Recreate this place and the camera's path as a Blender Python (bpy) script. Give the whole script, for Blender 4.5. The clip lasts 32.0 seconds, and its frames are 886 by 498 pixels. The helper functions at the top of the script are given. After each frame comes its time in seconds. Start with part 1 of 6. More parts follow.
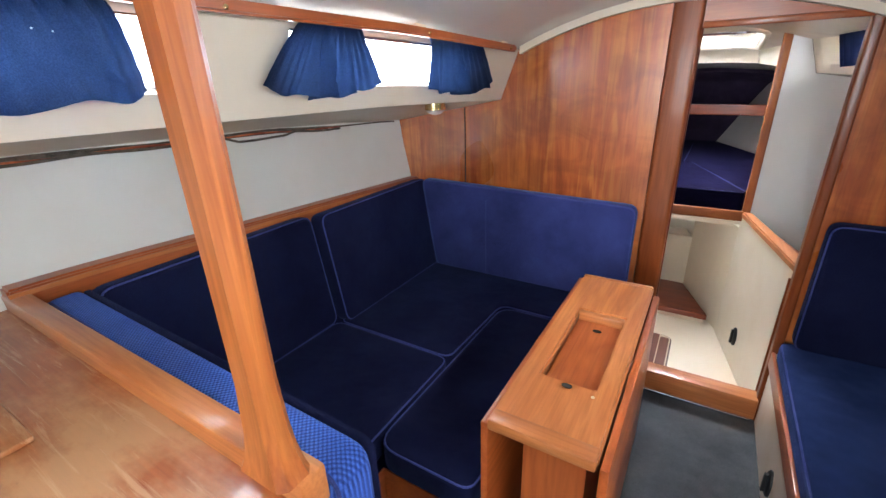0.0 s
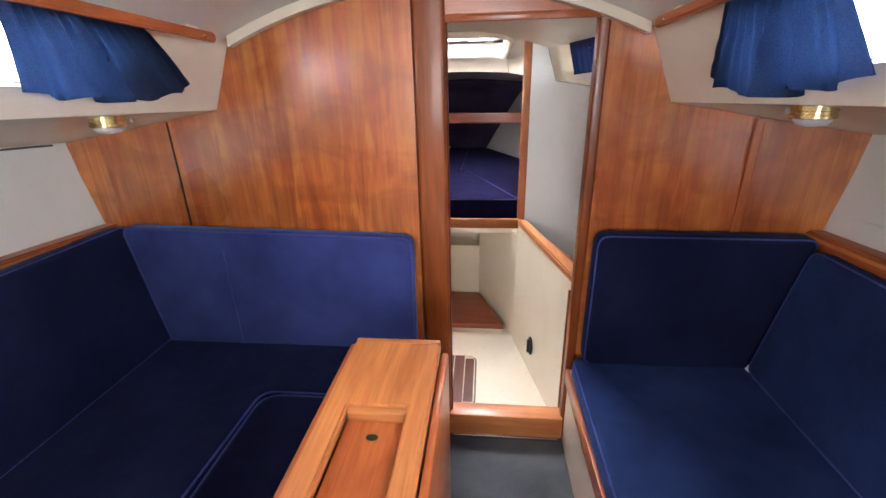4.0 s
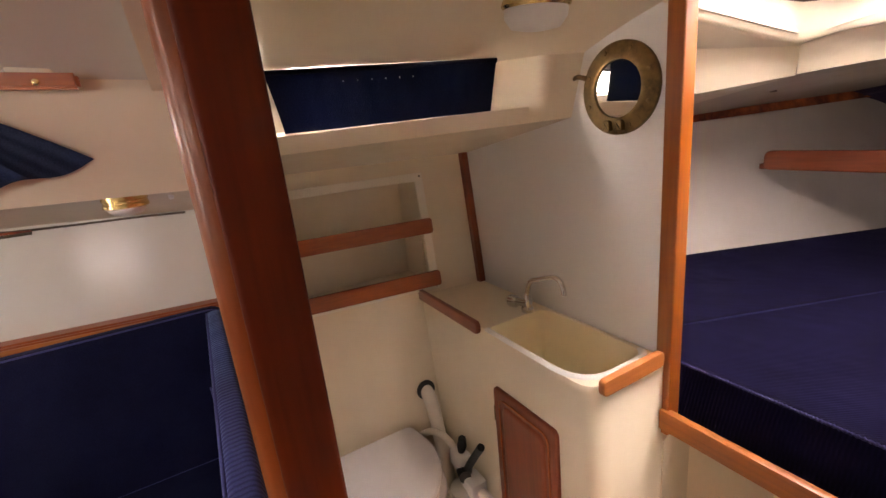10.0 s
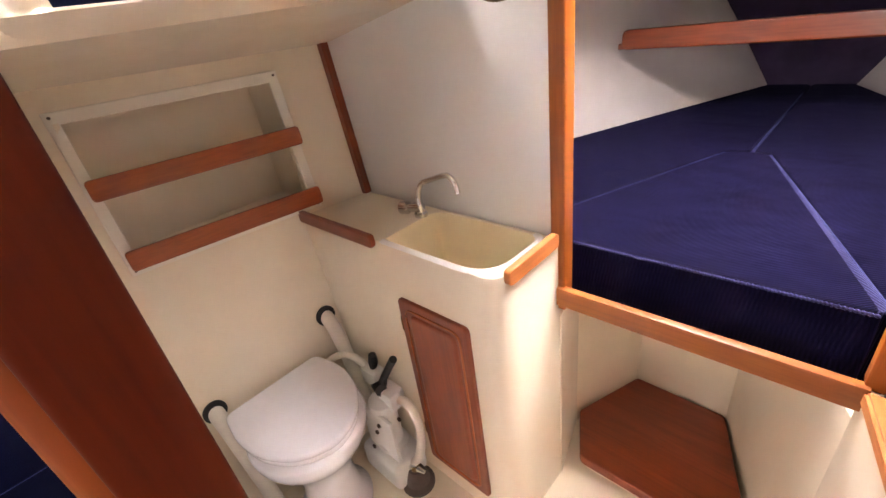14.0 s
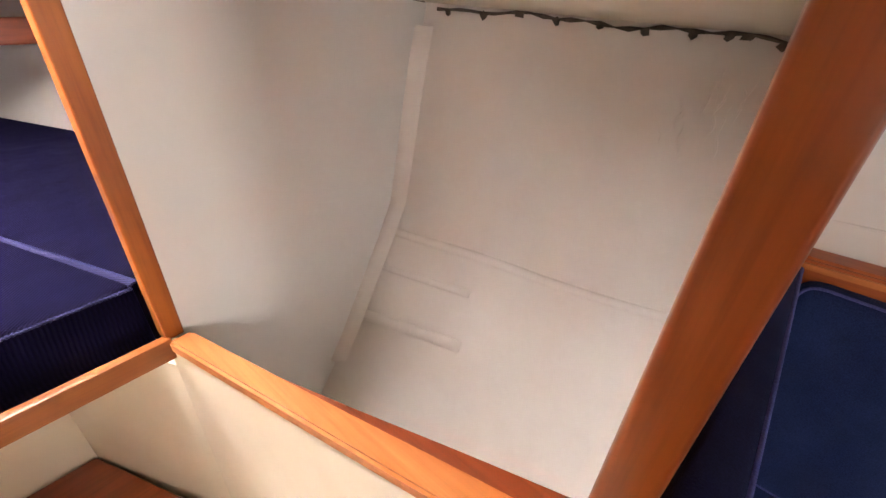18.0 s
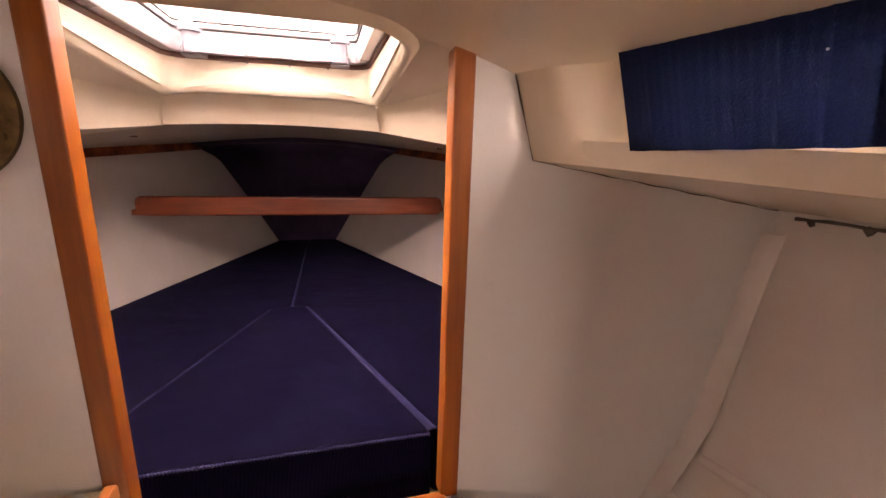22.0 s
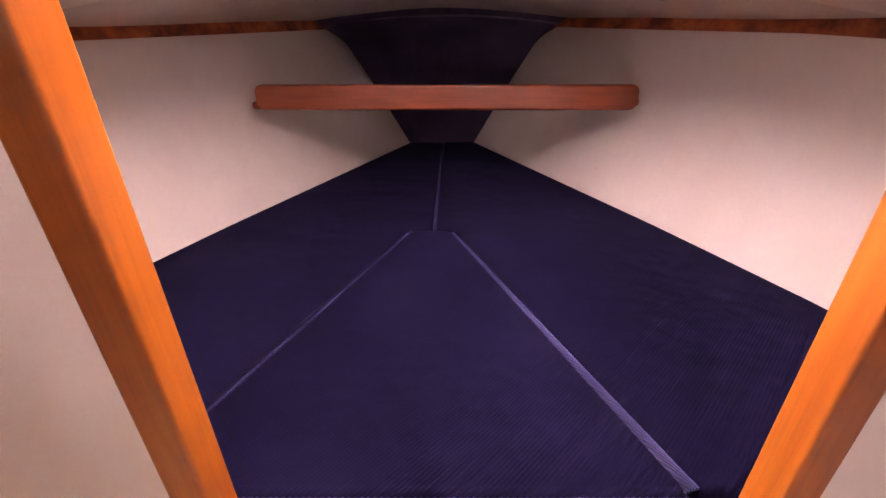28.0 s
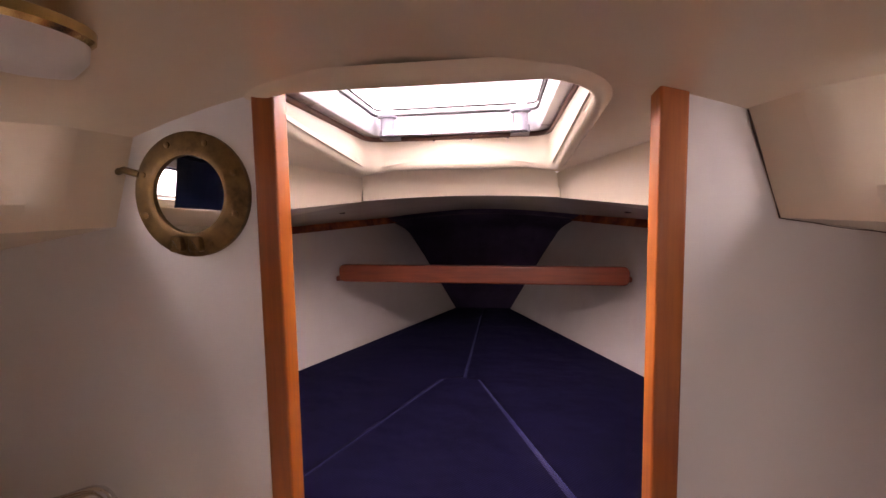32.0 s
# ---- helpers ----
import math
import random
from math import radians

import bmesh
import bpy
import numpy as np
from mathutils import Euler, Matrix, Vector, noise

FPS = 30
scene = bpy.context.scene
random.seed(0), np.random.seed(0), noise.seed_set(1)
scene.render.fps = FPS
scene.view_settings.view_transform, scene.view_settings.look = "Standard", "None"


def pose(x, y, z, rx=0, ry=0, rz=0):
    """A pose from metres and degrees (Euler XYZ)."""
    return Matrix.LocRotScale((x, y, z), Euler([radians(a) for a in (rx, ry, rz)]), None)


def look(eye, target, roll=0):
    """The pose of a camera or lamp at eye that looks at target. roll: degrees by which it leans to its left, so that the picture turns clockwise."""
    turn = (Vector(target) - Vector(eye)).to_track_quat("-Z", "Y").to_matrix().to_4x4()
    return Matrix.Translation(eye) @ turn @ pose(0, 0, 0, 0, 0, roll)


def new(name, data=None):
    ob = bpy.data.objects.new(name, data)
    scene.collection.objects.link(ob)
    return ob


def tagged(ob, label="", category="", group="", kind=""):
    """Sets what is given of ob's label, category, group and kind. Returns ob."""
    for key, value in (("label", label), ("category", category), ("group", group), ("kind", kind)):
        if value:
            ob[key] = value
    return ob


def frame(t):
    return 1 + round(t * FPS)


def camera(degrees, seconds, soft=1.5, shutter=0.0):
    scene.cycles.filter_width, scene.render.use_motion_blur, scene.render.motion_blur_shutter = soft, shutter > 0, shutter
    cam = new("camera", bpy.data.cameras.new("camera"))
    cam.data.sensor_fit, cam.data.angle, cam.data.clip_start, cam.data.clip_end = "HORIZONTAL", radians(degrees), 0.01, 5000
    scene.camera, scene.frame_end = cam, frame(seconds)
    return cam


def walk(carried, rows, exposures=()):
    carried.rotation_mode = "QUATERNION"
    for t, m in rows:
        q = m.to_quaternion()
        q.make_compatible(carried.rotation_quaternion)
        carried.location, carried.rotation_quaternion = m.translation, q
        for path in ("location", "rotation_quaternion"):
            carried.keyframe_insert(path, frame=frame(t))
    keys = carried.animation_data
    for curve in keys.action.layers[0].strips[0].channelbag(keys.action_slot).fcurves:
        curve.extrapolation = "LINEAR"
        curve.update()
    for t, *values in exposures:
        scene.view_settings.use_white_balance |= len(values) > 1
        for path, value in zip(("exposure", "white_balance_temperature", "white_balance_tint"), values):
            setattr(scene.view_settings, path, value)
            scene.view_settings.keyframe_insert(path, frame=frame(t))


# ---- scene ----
cam = camera(92.0, 32.0)
PATH = [
    (0, (0.067, -0.273, 1.398), (-0.916, 1.300, 0.650), -2.0),
    (0.5, (0.076, -0.281, 1.409), (-0.878, 1.333, 0.712), -1.9),
    (1, (0.080, -0.283, 1.416), (-0.816, 1.370, 0.733), -1.7),
    (1.5, (0.081, -0.281, 1.413), (-0.727, 1.417, 0.732), -2.0),
    (2, (0.081, -0.263, 1.407), (-0.613, 1.483, 0.723), -2.1),
    (2.5, (0.068, -0.200, 1.393), (-0.477, 1.594, 0.695), -1.6),
    (3, (0.053, -0.075, 1.375), (-0.296, 1.762, 0.665), -0.2),
    (3.5, (0.066, 0.073, 1.360), (-0.151, 1.929, 0.646), -0.4),
    (5.5, (0.211, 0.835, 1.356), (0.038, 2.673, 0.585), -2.2),
    (6, (0.216, 1.023, 1.339), (-0.051, 2.850, 0.572), -2.3),
    (6.5, (0.210, 1.184, 1.327), (-0.214, 2.974, 0.543), -3.9),
    (7, (0.206, 1.327, 1.323), (-0.452, 3.047, 0.543), -6.9),
    (7.5, (0.221, 1.454, 1.313), (-0.771, 3.016, 0.551), -8.4),
    (8, (0.234, 1.555, 1.316), (-1.041, 2.906, 0.574), -8.5),
    (8.5, (0.237, 1.622, 1.318), (-1.270, 2.735, 0.618), -9.3),
    (9, (0.244, 1.658, 1.334), (-1.383, 2.644, 0.717), -7.3),
    (9.5, (0.257, 1.688, 1.350), (-1.417, 2.634, 0.801), -6.8),
    (10, (0.262, 1.710, 1.354), (-1.435, 2.628, 0.828), -6.0),
    (10.5, (0.255, 1.732, 1.352), (-1.438, 2.660, 0.832), -5.7),
    (11, (0.245, 1.750, 1.346), (-1.441, 2.696, 0.833), -5.7),
    (11.5, (0.240, 1.760, 1.333), (-1.443, 2.711, 0.821), -6.1),
    (12, (0.237, 1.767, 1.322), (-1.434, 2.703, 0.745), -6.0),
    (12.5, (0.228, 1.766, 1.313), (-1.406, 2.685, 0.617), -6.5),
    (13, (0.215, 1.761, 1.298), (-1.364, 2.688, 0.495), -7.3),
    (13.5, (0.199, 1.752, 1.288), (-1.263, 2.813, 0.430), -7.4),
    (15.5, (0.095, 1.742, 1.324), (-0.406, 3.178, 0.025), -14.3),
    (16, (0.087, 1.744, 1.311), (-0.055, 3.176, -0.078), -13.8),
    (16.5, (0.090, 1.738, 1.300), (0.494, 3.037, -0.166), -7.2),
    (17, (0.101, 1.732, 1.291), (0.875, 2.859, -0.168), -2.3),
    (17.5, (0.126, 1.729, 1.296), (1.208, 2.782, -0.016), 2.5),
    (18, (0.149, 1.735, 1.312), (1.463, 2.792, 0.236), 3.4),
    (18.5, (0.166, 1.733, 1.336), (1.610, 2.815, 0.475), 2.8),
    (19, (0.173, 1.729, 1.358), (1.692, 2.812, 0.639), 2.8),
    (19.5, (0.172, 1.724, 1.380), (1.720, 2.829, 0.761), 2.6),
    (20, (0.163, 1.724, 1.389), (1.708, 2.872, 0.845), 3.1),
    (20.5, (0.137, 1.742, 1.402), (1.550, 3.071, 0.915), 2.0),
    (21, (0.105, 1.771, 1.398), (1.249, 3.336, 0.906), 1.8),
    (21.5, (0.094, 1.801, 1.389), (0.969, 3.534, 0.907), 2.3),
    (22, (0.073, 1.840, 1.383), (0.583, 3.713, 0.902), 1.7),
    (22.5, (0.061, 1.885, 1.371), (0.342, 3.807, 0.896), 1.7),
    (23, (0.054, 1.928, 1.351), (0.150, 3.869, 0.879), 1.1),
    (23.5, (0.051, 1.991, 1.309), (0.065, 3.934, 0.836), 0.8),
    (24, (0.047, 2.076, 1.257), (0.004, 4.016, 0.775), 0.5),
    (24.5, (0.034, 2.169, 1.244), (0.006, 4.112, 0.772), 0.2),
    (25, (0.005, 2.265, 1.255), (-0.039, 4.208, 0.782), 0.4),
    (25.5, (-0.007, 2.308, 1.275), (-0.058, 4.226, 0.712), 0.6),
    (26, (-0.017, 2.326, 1.294), (-0.064, 4.172, 0.526), 0.5),
    (26.5, (-0.032, 2.334, 1.311), (-0.042, 4.104, 0.380), -0.3),
    (28.5, (-0.043, 2.307, 1.281), (-0.067, 4.110, 0.417), -0.6),
    (29, (-0.024, 2.287, 1.305), (-0.052, 4.149, 0.575), -0.4),
    (29.5, (-0.002, 2.275, 1.323), (-0.026, 4.194, 0.761), -0.4),
    (30, (0.018, 2.253, 1.349), (-0.005, 4.209, 0.933), -0.3),
    (30.5, (0.036, 2.203, 1.365), (0.008, 4.177, 1.042), -0.4),
    (31, (0.052, 2.123, 1.372), (-0.001, 4.112, 1.168), -0.5),
    (31.5, (0.070, 2.025, 1.364), (-0.046, 4.013, 1.182), -0.6),
    (32, (0.071, 1.943, 1.372), (-0.209, 3.916, 1.200), -1.0),
]
EXPOSURES = [
    (0, 0.02, 5700, 6), (2, 0.08, 5550, 5), (3, 0.1, 5900, 8), (6, 0.42, 5500, 9), (7, 0.15, 5100, 8), (8, 0.15, 5200, 7), (9, 0.5, 5900, 12),
    (10, -0.2, 7700, 22), (11, -0.08, 8600, 33), (12, 0.15, 9000, 36), (13, 0.75, 6500, 17), (16, 0.15, 7600, 34), (17, 0, 7500, 37), (18, 0.6, 6900, 17),
    (19, 0.5, 6700, 16), (20, 0.4, 6500, 12), (21, 0.3, 7700, 20), (22, -0.62, 8700, 37), (23, -0.8, 8900, 39), (24, -0.66, 8100, 47), (24.5, -0.45, 7800, 47), (25, -0.45, 7700, 47),
    (26, 0.16, 7200, 49), (29, -0.28, 8300, 52), (30, -1.38, 7900, 40), (31, -1.95, 7100, 33), (32, -0.87, 7300, 37),
]
walk(cam, [(t, look(eye, target, roll)) for t, eye, target, roll in PATH], EXPOSURES)
# ---- light ----
world = bpy.data.worlds.new("sky")
scene.world = world
world.use_nodes = True
_wn = world.node_tree
_sky = _wn.nodes.new("ShaderNodeTexSky")
_sky.sky_type, _sky.sun_disc = "NISHITA", False
_sky.sun_elevation, _sky.sun_rotation = radians(48), radians(200)
_wn.links.new(_sky.outputs["Color"], _wn.nodes["Background"].inputs["Color"])
_wn.nodes["Background"].inputs["Strength"].default_value = 0.15

sun = new("sun", bpy.data.lights.new("sun", "SUN"))
sun.data.energy, sun.data.angle, sun.data.color = 1.0, radians(15), (1.0, 0.96, 0.9)
sun.matrix_world = look((-2, -4, 6), (0, 0, 0))


def sky_lamp(name, centre, target, w, h, power, colour=(1.0, 0.97, 0.94)):
    """Daylight in the opening of a window, hatch or companionway."""
    ob = new(name, bpy.data.lights.new(name, "AREA"))
    ob.data.shape, ob.data.size, ob.data.size_y = "RECTANGLE", w, h
    ob.data.energy, ob.data.color = power, colour
    ob.matrix_world = look(centre, target)
    return ob


# ---- materials ----
def nodes_of(name):
    m = bpy.data.materials.new(name)
    m.use_nodes = True
    return m, m.node_tree, m.node_tree.nodes["Principled BSDF"]


def add(nt, kind, **inputs):
    n = nt.nodes.new(kind)
    for k, v in inputs.items():
        n.inputs[k.replace("_", " ")].default_value = v
    return n


def mapped(nt, scale):
    tc = nt.nodes.new("ShaderNodeTexCoord")
    mp = nt.nodes.new("ShaderNodeMapping")
    mp.inputs["Scale"].default_value = scale
    nt.links.new(tc.outputs["Object"], mp.inputs["Vector"])
    return mp.outputs["Vector"]


def ramp(nt, fac, stops):
    r = nt.nodes.new("ShaderNodeValToRGB")
    el = r.color_ramp.elements
    while len(el) < len(stops):
        el.new(0.5)
    for e, (p, c) in zip(el, stops):
        e.position, e.color = p, (*c, 1) if len(c) == 3 else c
    nt.links.new(fac, r.inputs["Fac"])
    return r.outputs["Color"]


def mix(nt, fac, a, b, mode="MIX"):
    n = nt.nodes.new("ShaderNodeMix")
    n.data_type, n.blend_type = "RGBA", mode
    for i, v in ((0, fac), (6, a), (7, b)):
        if hasattr(v, "is_linked"):
            nt.links.new(v, n.inputs[i])
        elif i == 0:
            n.inputs[0].default_value = v
        else:
            n.inputs[i].default_value = (*v, 1)
    return n.outputs[2]


def bump(nt, bsdf, height, strength, distance=0.002):
    b = add(nt, "ShaderNodeBump", Strength=strength, Distance=distance)
    nt.links.new(height, b.inputs["Height"])
    nt.links.new(b.outputs["Normal"], bsdf.inputs["Normal"])


def wood(name, axis, dark, mid, light, rough=0.37, coat=0.35, worn=0.0, figure=1.0, gold=0.0, flame=0.0, coat_rough=0.12):
    """Varnished timber with the grain along the given axis (0, 1, 2)."""
    m, nt, b = nodes_of(name)
    def stretch(across, along):
        s = [across] * 3
        s[axis] = along
        return tuple(s)
    fig = add(nt, "ShaderNodeTexNoise", Scale=1.0, Detail=3.0, Roughness=0.55, Distortion=0.9)
    nt.links.new(mapped(nt, stretch(9 * figure, 1.3)), fig.inputs["Vector"])
    fine = add(nt, "ShaderNodeTexNoise", Scale=1.0, Detail=4.0, Roughness=0.6, Distortion=0.25)
    nt.links.new(mapped(nt, stretch(130, 5)), fine.inputs["Vector"])
    big = add(nt, "ShaderNodeTexNoise", Scale=1.7, Detail=2.0)
    nt.links.new(mapped(nt, (1, 1, 1)), big.inputs["Vector"])
    wave = nt.nodes.new("ShaderNodeMath")
    wave.operation = "MULTIPLY_ADD"
    wave.inputs[1].default_value, wave.inputs[2].default_value = 3.6, 0.0
    nt.links.new(fig.outputs["Fac"], wave.inputs[0])
    fr = nt.nodes.new("ShaderNodeMath")
    fr.operation = "PINGPONG"
    fr.inputs[1].default_value = 1.0
    nt.links.new(wave.outputs[0], fr.inputs[0])
    base = ramp(nt, fr.outputs[0], ((0.0, mid), (0.5, light), (0.85, mid), (1.0, tuple(0.6 * m_ + 0.4 * d_ for m_, d_ in zip(mid, dark)))))
    grain = ramp(nt, fine.outputs["Fac"], ((0.3, (0.74, 0.7, 0.66)), (0.55, (1, 1, 1)), (0.8, (1.1, 1.08, 1.06))))
    col = mix(nt, 0.75, base, grain, "MULTIPLY")
    tone = ramp(nt, big.outputs["Fac"], ((0.3, (0.78, 0.74, 0.72)), (0.7, (1.12, 1.12, 1.1))))
    col = mix(nt, 0.8, col, tone, "MULTIPLY")
    info = nt.nodes.new("ShaderNodeObjectInfo")
    vary = ramp(nt, info.outputs["Random"], ((0.0, (0.86, 0.84, 0.82)), (1.0, (1.1, 1.1, 1.1))))
    col = mix(nt, 0.8, col, vary, "MULTIPLY")
    if gold:
        g = add(nt, "ShaderNodeTexNoise", Scale=1.0, Detail=3.0, Roughness=0.5, Distortion=1.4)
        nt.links.new(mapped(nt, stretch(4.2, 0.9)), g.inputs["Vector"])
        gm = ramp(nt, g.outputs["Fac"], ((0.46, (0, 0, 0)), (0.66, (gold,) * 3)))
        col = mix(nt, gm, col, mix(nt, 1.0, (0.52, 0.185, 0.036), grain, "MULTIPLY"))
        st = add(nt, "ShaderNodeTexNoise", Scale=1.0, Detail=2.0, Roughness=0.5, Distortion=0.3)
        nt.links.new(mapped(nt, stretch(34, 0.8)), st.inputs["Vector"])
        sm = ramp(nt, st.outputs["Fac"], ((0.6, (0, 0, 0)), (0.72, (gold * 0.7,) * 3)))
        col = mix(nt, sm, col, (0.50, 0.20, 0.055))
        sd = ramp(nt, st.outputs["Fac"], ((0.26, (gold * 0.6,) * 3), (0.36, (0, 0, 0))))
        col = mix(nt, sd, col, dark)
    if flame:
        fl = add(nt, "ShaderNodeTexNoise", Scale=1.0, Detail=4.0, Roughness=0.55, Distortion=0.6)
        tilt = mapped(nt, (26, 26, 1.7))
        tilt.node.inputs["Rotation"].default_value = (0, radians(9), 0)
        nt.links.new(tilt, fl.inputs["Vector"])
        zone = add(nt, "ShaderNodeTexNoise", Scale=2.1, Detail=2.0, Distortion=0.8)
        nt.links.new(mapped(nt, (1, 1, 0.8)), zone.inputs["Vector"])
        zm = ramp(nt, zone.outputs["Fac"], ((0.42, (0, 0, 0)), (0.6, (1, 1, 1))))
        streak = ramp(nt, fl.outputs["Fac"], ((0.5, (0, 0, 0)), (0.63, (flame,) * 3)))
        col = mix(nt, mix(nt, 1.0, streak, zm, "MULTIPLY"), col, (0.55, 0.20, 0.042))
        cross = add(nt, "ShaderNodeTexNoise", Scale=1.0, Detail=3.0, Roughness=0.6, Distortion=1.2)
        nt.links.new(mapped(nt, (5, 5, 7)), cross.inputs["Vector"])
        col = mix(nt, 0.9, col, ramp(nt, cross.outputs["Fac"], ((0.36, (0.8, 0.74, 0.7)), (0.6, (1.12, 1.1, 1.06)))), "MULTIPLY")
    if worn:
        w = add(nt, "ShaderNodeTexNoise", Scale=4.2, Detail=6.0, Roughness=0.62)
        nt.links.new(mapped(nt, stretch(1.0, 0.55)), w.inputs["Vector"])
        mask = ramp(nt, w.outputs["Fac"], ((0.47, (0, 0, 0)), (0.6, (1, 1, 1))))
        col = mix(nt, mask, col, mix(nt, 0.6, col, (0.60, 0.36, 0.17)))
        scr = add(nt, "ShaderNodeTexNoise", Scale=1.0, Detail=4.0, Roughness=0.7, Distortion=0.5)
        nt.links.new(mapped(nt, stretch(55, 4)), scr.inputs["Vector"])
        smk = ramp(nt, scr.outputs["Fac"], ((0.56, (0, 0, 0)), (0.7, (0.6,) * 3)))
        col = mix(nt, smk, col, (0.62, 0.40, 0.22))
        spots = add(nt, "ShaderNodeTexNoise", Scale=17.0, Detail=5.0, Roughness=0.7)
        nt.links.new(mapped(nt, (1, 1, 1)), spots.inputs["Vector"])
        smask = ramp(nt, spots.outputs["Fac"], ((0.66, (0, 0, 0)), (0.74, (1, 1, 1))))
        col = mix(nt, smask, col, mix(nt, 0.6, col, (0.10, 0.045, 0.02)))
        nt.links.new(ramp(nt, mask, ((0, (rough,) * 3), (1, (0.5,) * 3))), b.inputs["Roughness"])
    else:
        rn = ramp(nt, big.outputs["Fac"], ((0.35, (rough * 0.8,) * 3), (0.7, (rough * 1.35,) * 3)))
        nt.links.new(rn, b.inputs["Roughness"])
    nt.links.new(col, b.inputs["Base Color"])
    b.inputs["Coat Weight"].default_value = coat
    b.inputs["Coat Roughness"].default_value = coat_rough
    bump(nt, b, fine.outputs["Fac"], 0.08, 0.001)
    return m


def painted(name, colour, rough=0.35, stain=(0.8, 0.72, 0.6), amount=0.25, ripple=0.15, scale=2.5, coat=0.0):
    """Painted or moulded plastic with broad stains, faint streaks and an uneven surface."""
    m, nt, b = nodes_of(name)
    n1 = add(nt, "ShaderNodeTexNoise", Scale=scale, Detail=5.0, Roughness=0.6)
    nt.links.new(mapped(nt, (1, 1, 1)), n1.inputs["Vector"])
    n2 = add(nt, "ShaderNodeTexNoise", Scale=5.0, Detail=3.0, Roughness=0.55)
    nt.links.new(mapped(nt, (1.6, 1.6, 0.7)), n2.inputs["Vector"])
    f = ramp(nt, n1.outputs["Fac"], ((0.4, (0, 0, 0)), (0.75, (amount,) * 3)))
    col = mix(nt, f, colour, stain)
    f2 = ramp(nt, n2.outputs["Fac"], ((0.5, (0, 0, 0)), (0.8, (amount * 0.2,) * 3)))
    col = mix(nt, f2, col, tuple(c * 0.72 for c in stain))
    nt.links.new(col, b.inputs["Base Color"])
    nt.links.new(ramp(nt, n2.outputs["Fac"], ((0.3, (rough * 0.85,) * 3), (0.75, (min(1, rough * 1.4),) * 3))), b.inputs["Roughness"])
    n3 = add(nt, "ShaderNodeTexNoise", Scale=5.0, Detail=1.5)
    nt.links.new(mapped(nt, (1, 1, 1)), n3.inputs["Vector"])
    bump(nt, b, n3.outputs["Fac"], ripple, 0.01)
    b.inputs["Coat Weight"].default_value = coat
    b.inputs["Coat Roughness"].default_value = 0.14
    return m


def fabric(name, colour, ribs=((0, 0, 0),), rib_scale=260.0, sheen=0.15, sheen_tint=(0.25, 0.35, 0.9), light=(1.6, 1.6, 1.5), depth=0.6, contrast=0.55):
    """Ribbed or woven upholstery; ribs: the directions across the ribs."""
    m, nt, b = nodes_of(name)
    n1 = add(nt, "ShaderNodeTexNoise", Scale=3.2, Detail=4.0, Roughness=0.6)
    nt.links.new(mapped(nt, (1, 1, 1)), n1.inputs["Vector"])
    n2 = add(nt, "ShaderNodeTexNoise", Scale=420.0, Detail=2.0)
    nt.links.new(mapped(nt, (1, 1, 1)), n2.inputs["Vector"])
    col = mix(nt, 1.0, colour, ramp(nt, n1.outputs["Fac"], ((0.35, (0.75, 0.75, 0.78)), (0.7, light))), "MULTIPLY")
    col = mix(nt, 0.5, col, ramp(nt, n2.outputs["Fac"], ((0.3, (0.5, 0.5, 0.5)), (0.7, (1.5, 1.5, 1.5)))), "MULTIPLY")
    height = n2.outputs["Fac"]
    for rib in (ribs if any(ribs[0]) else ()):
        wv = add(nt, "ShaderNodeTexWave", Scale=1.0, Distortion=0.6, Detail=1.0)
        wv.bands_direction = "X"
        tc = nt.nodes.new("ShaderNodeTexCoord")
        dt = nt.nodes.new("ShaderNodeVectorMath")
        dt.operation = "DOT_PRODUCT"
        dt.inputs[1].default_value = tuple(r * rib_scale / 6.283 for r in rib)
        nt.links.new(tc.outputs["Object"], dt.inputs[0])
        cb = nt.nodes.new("ShaderNodeCombineXYZ")
        nt.links.new(dt.outputs["Value"], cb.inputs["X"])
        nt.links.new(cb.outputs["Vector"], wv.inputs["Vector"])
        col = mix(nt, contrast, col, ramp(nt, wv.outputs["Fac"], ((0.1, (0.45, 0.45, 0.5)), (0.8, (1.5, 1.5, 1.4)))), "MULTIPLY")
        height = wv.outputs["Fac"]
    nt.links.new(col, b.inputs["Base Color"])
    b.inputs["Roughness"].default_value = 0.92
    b.inputs["Specular IOR Level"].default_value = 0.08
    b.inputs["Sheen Weight"].default_value = sheen
    b.inputs["Sheen Roughness"].default_value = 0.4
    b.inputs["Sheen Tint"].default_value = (*sheen_tint, 1)
    bump(nt, b, height, depth, 0.0015)
    soft = add(nt, "ShaderNodeTexNoise", Scale=7.0, Detail=2.0)
    nt.links.new(mapped(nt, (1, 1, 1)), soft.inputs["Vector"])
    b2 = add(nt, "ShaderNodeBump", Strength=0.35, Distance=0.03)
    nt.links.new(soft.outputs["Fac"], b2.inputs["Height"])
    b1 = b.inputs["Normal"].links[0].from_node
    nt.links.new(b2.outputs["Normal"], b1.inputs["Normal"])
    return m


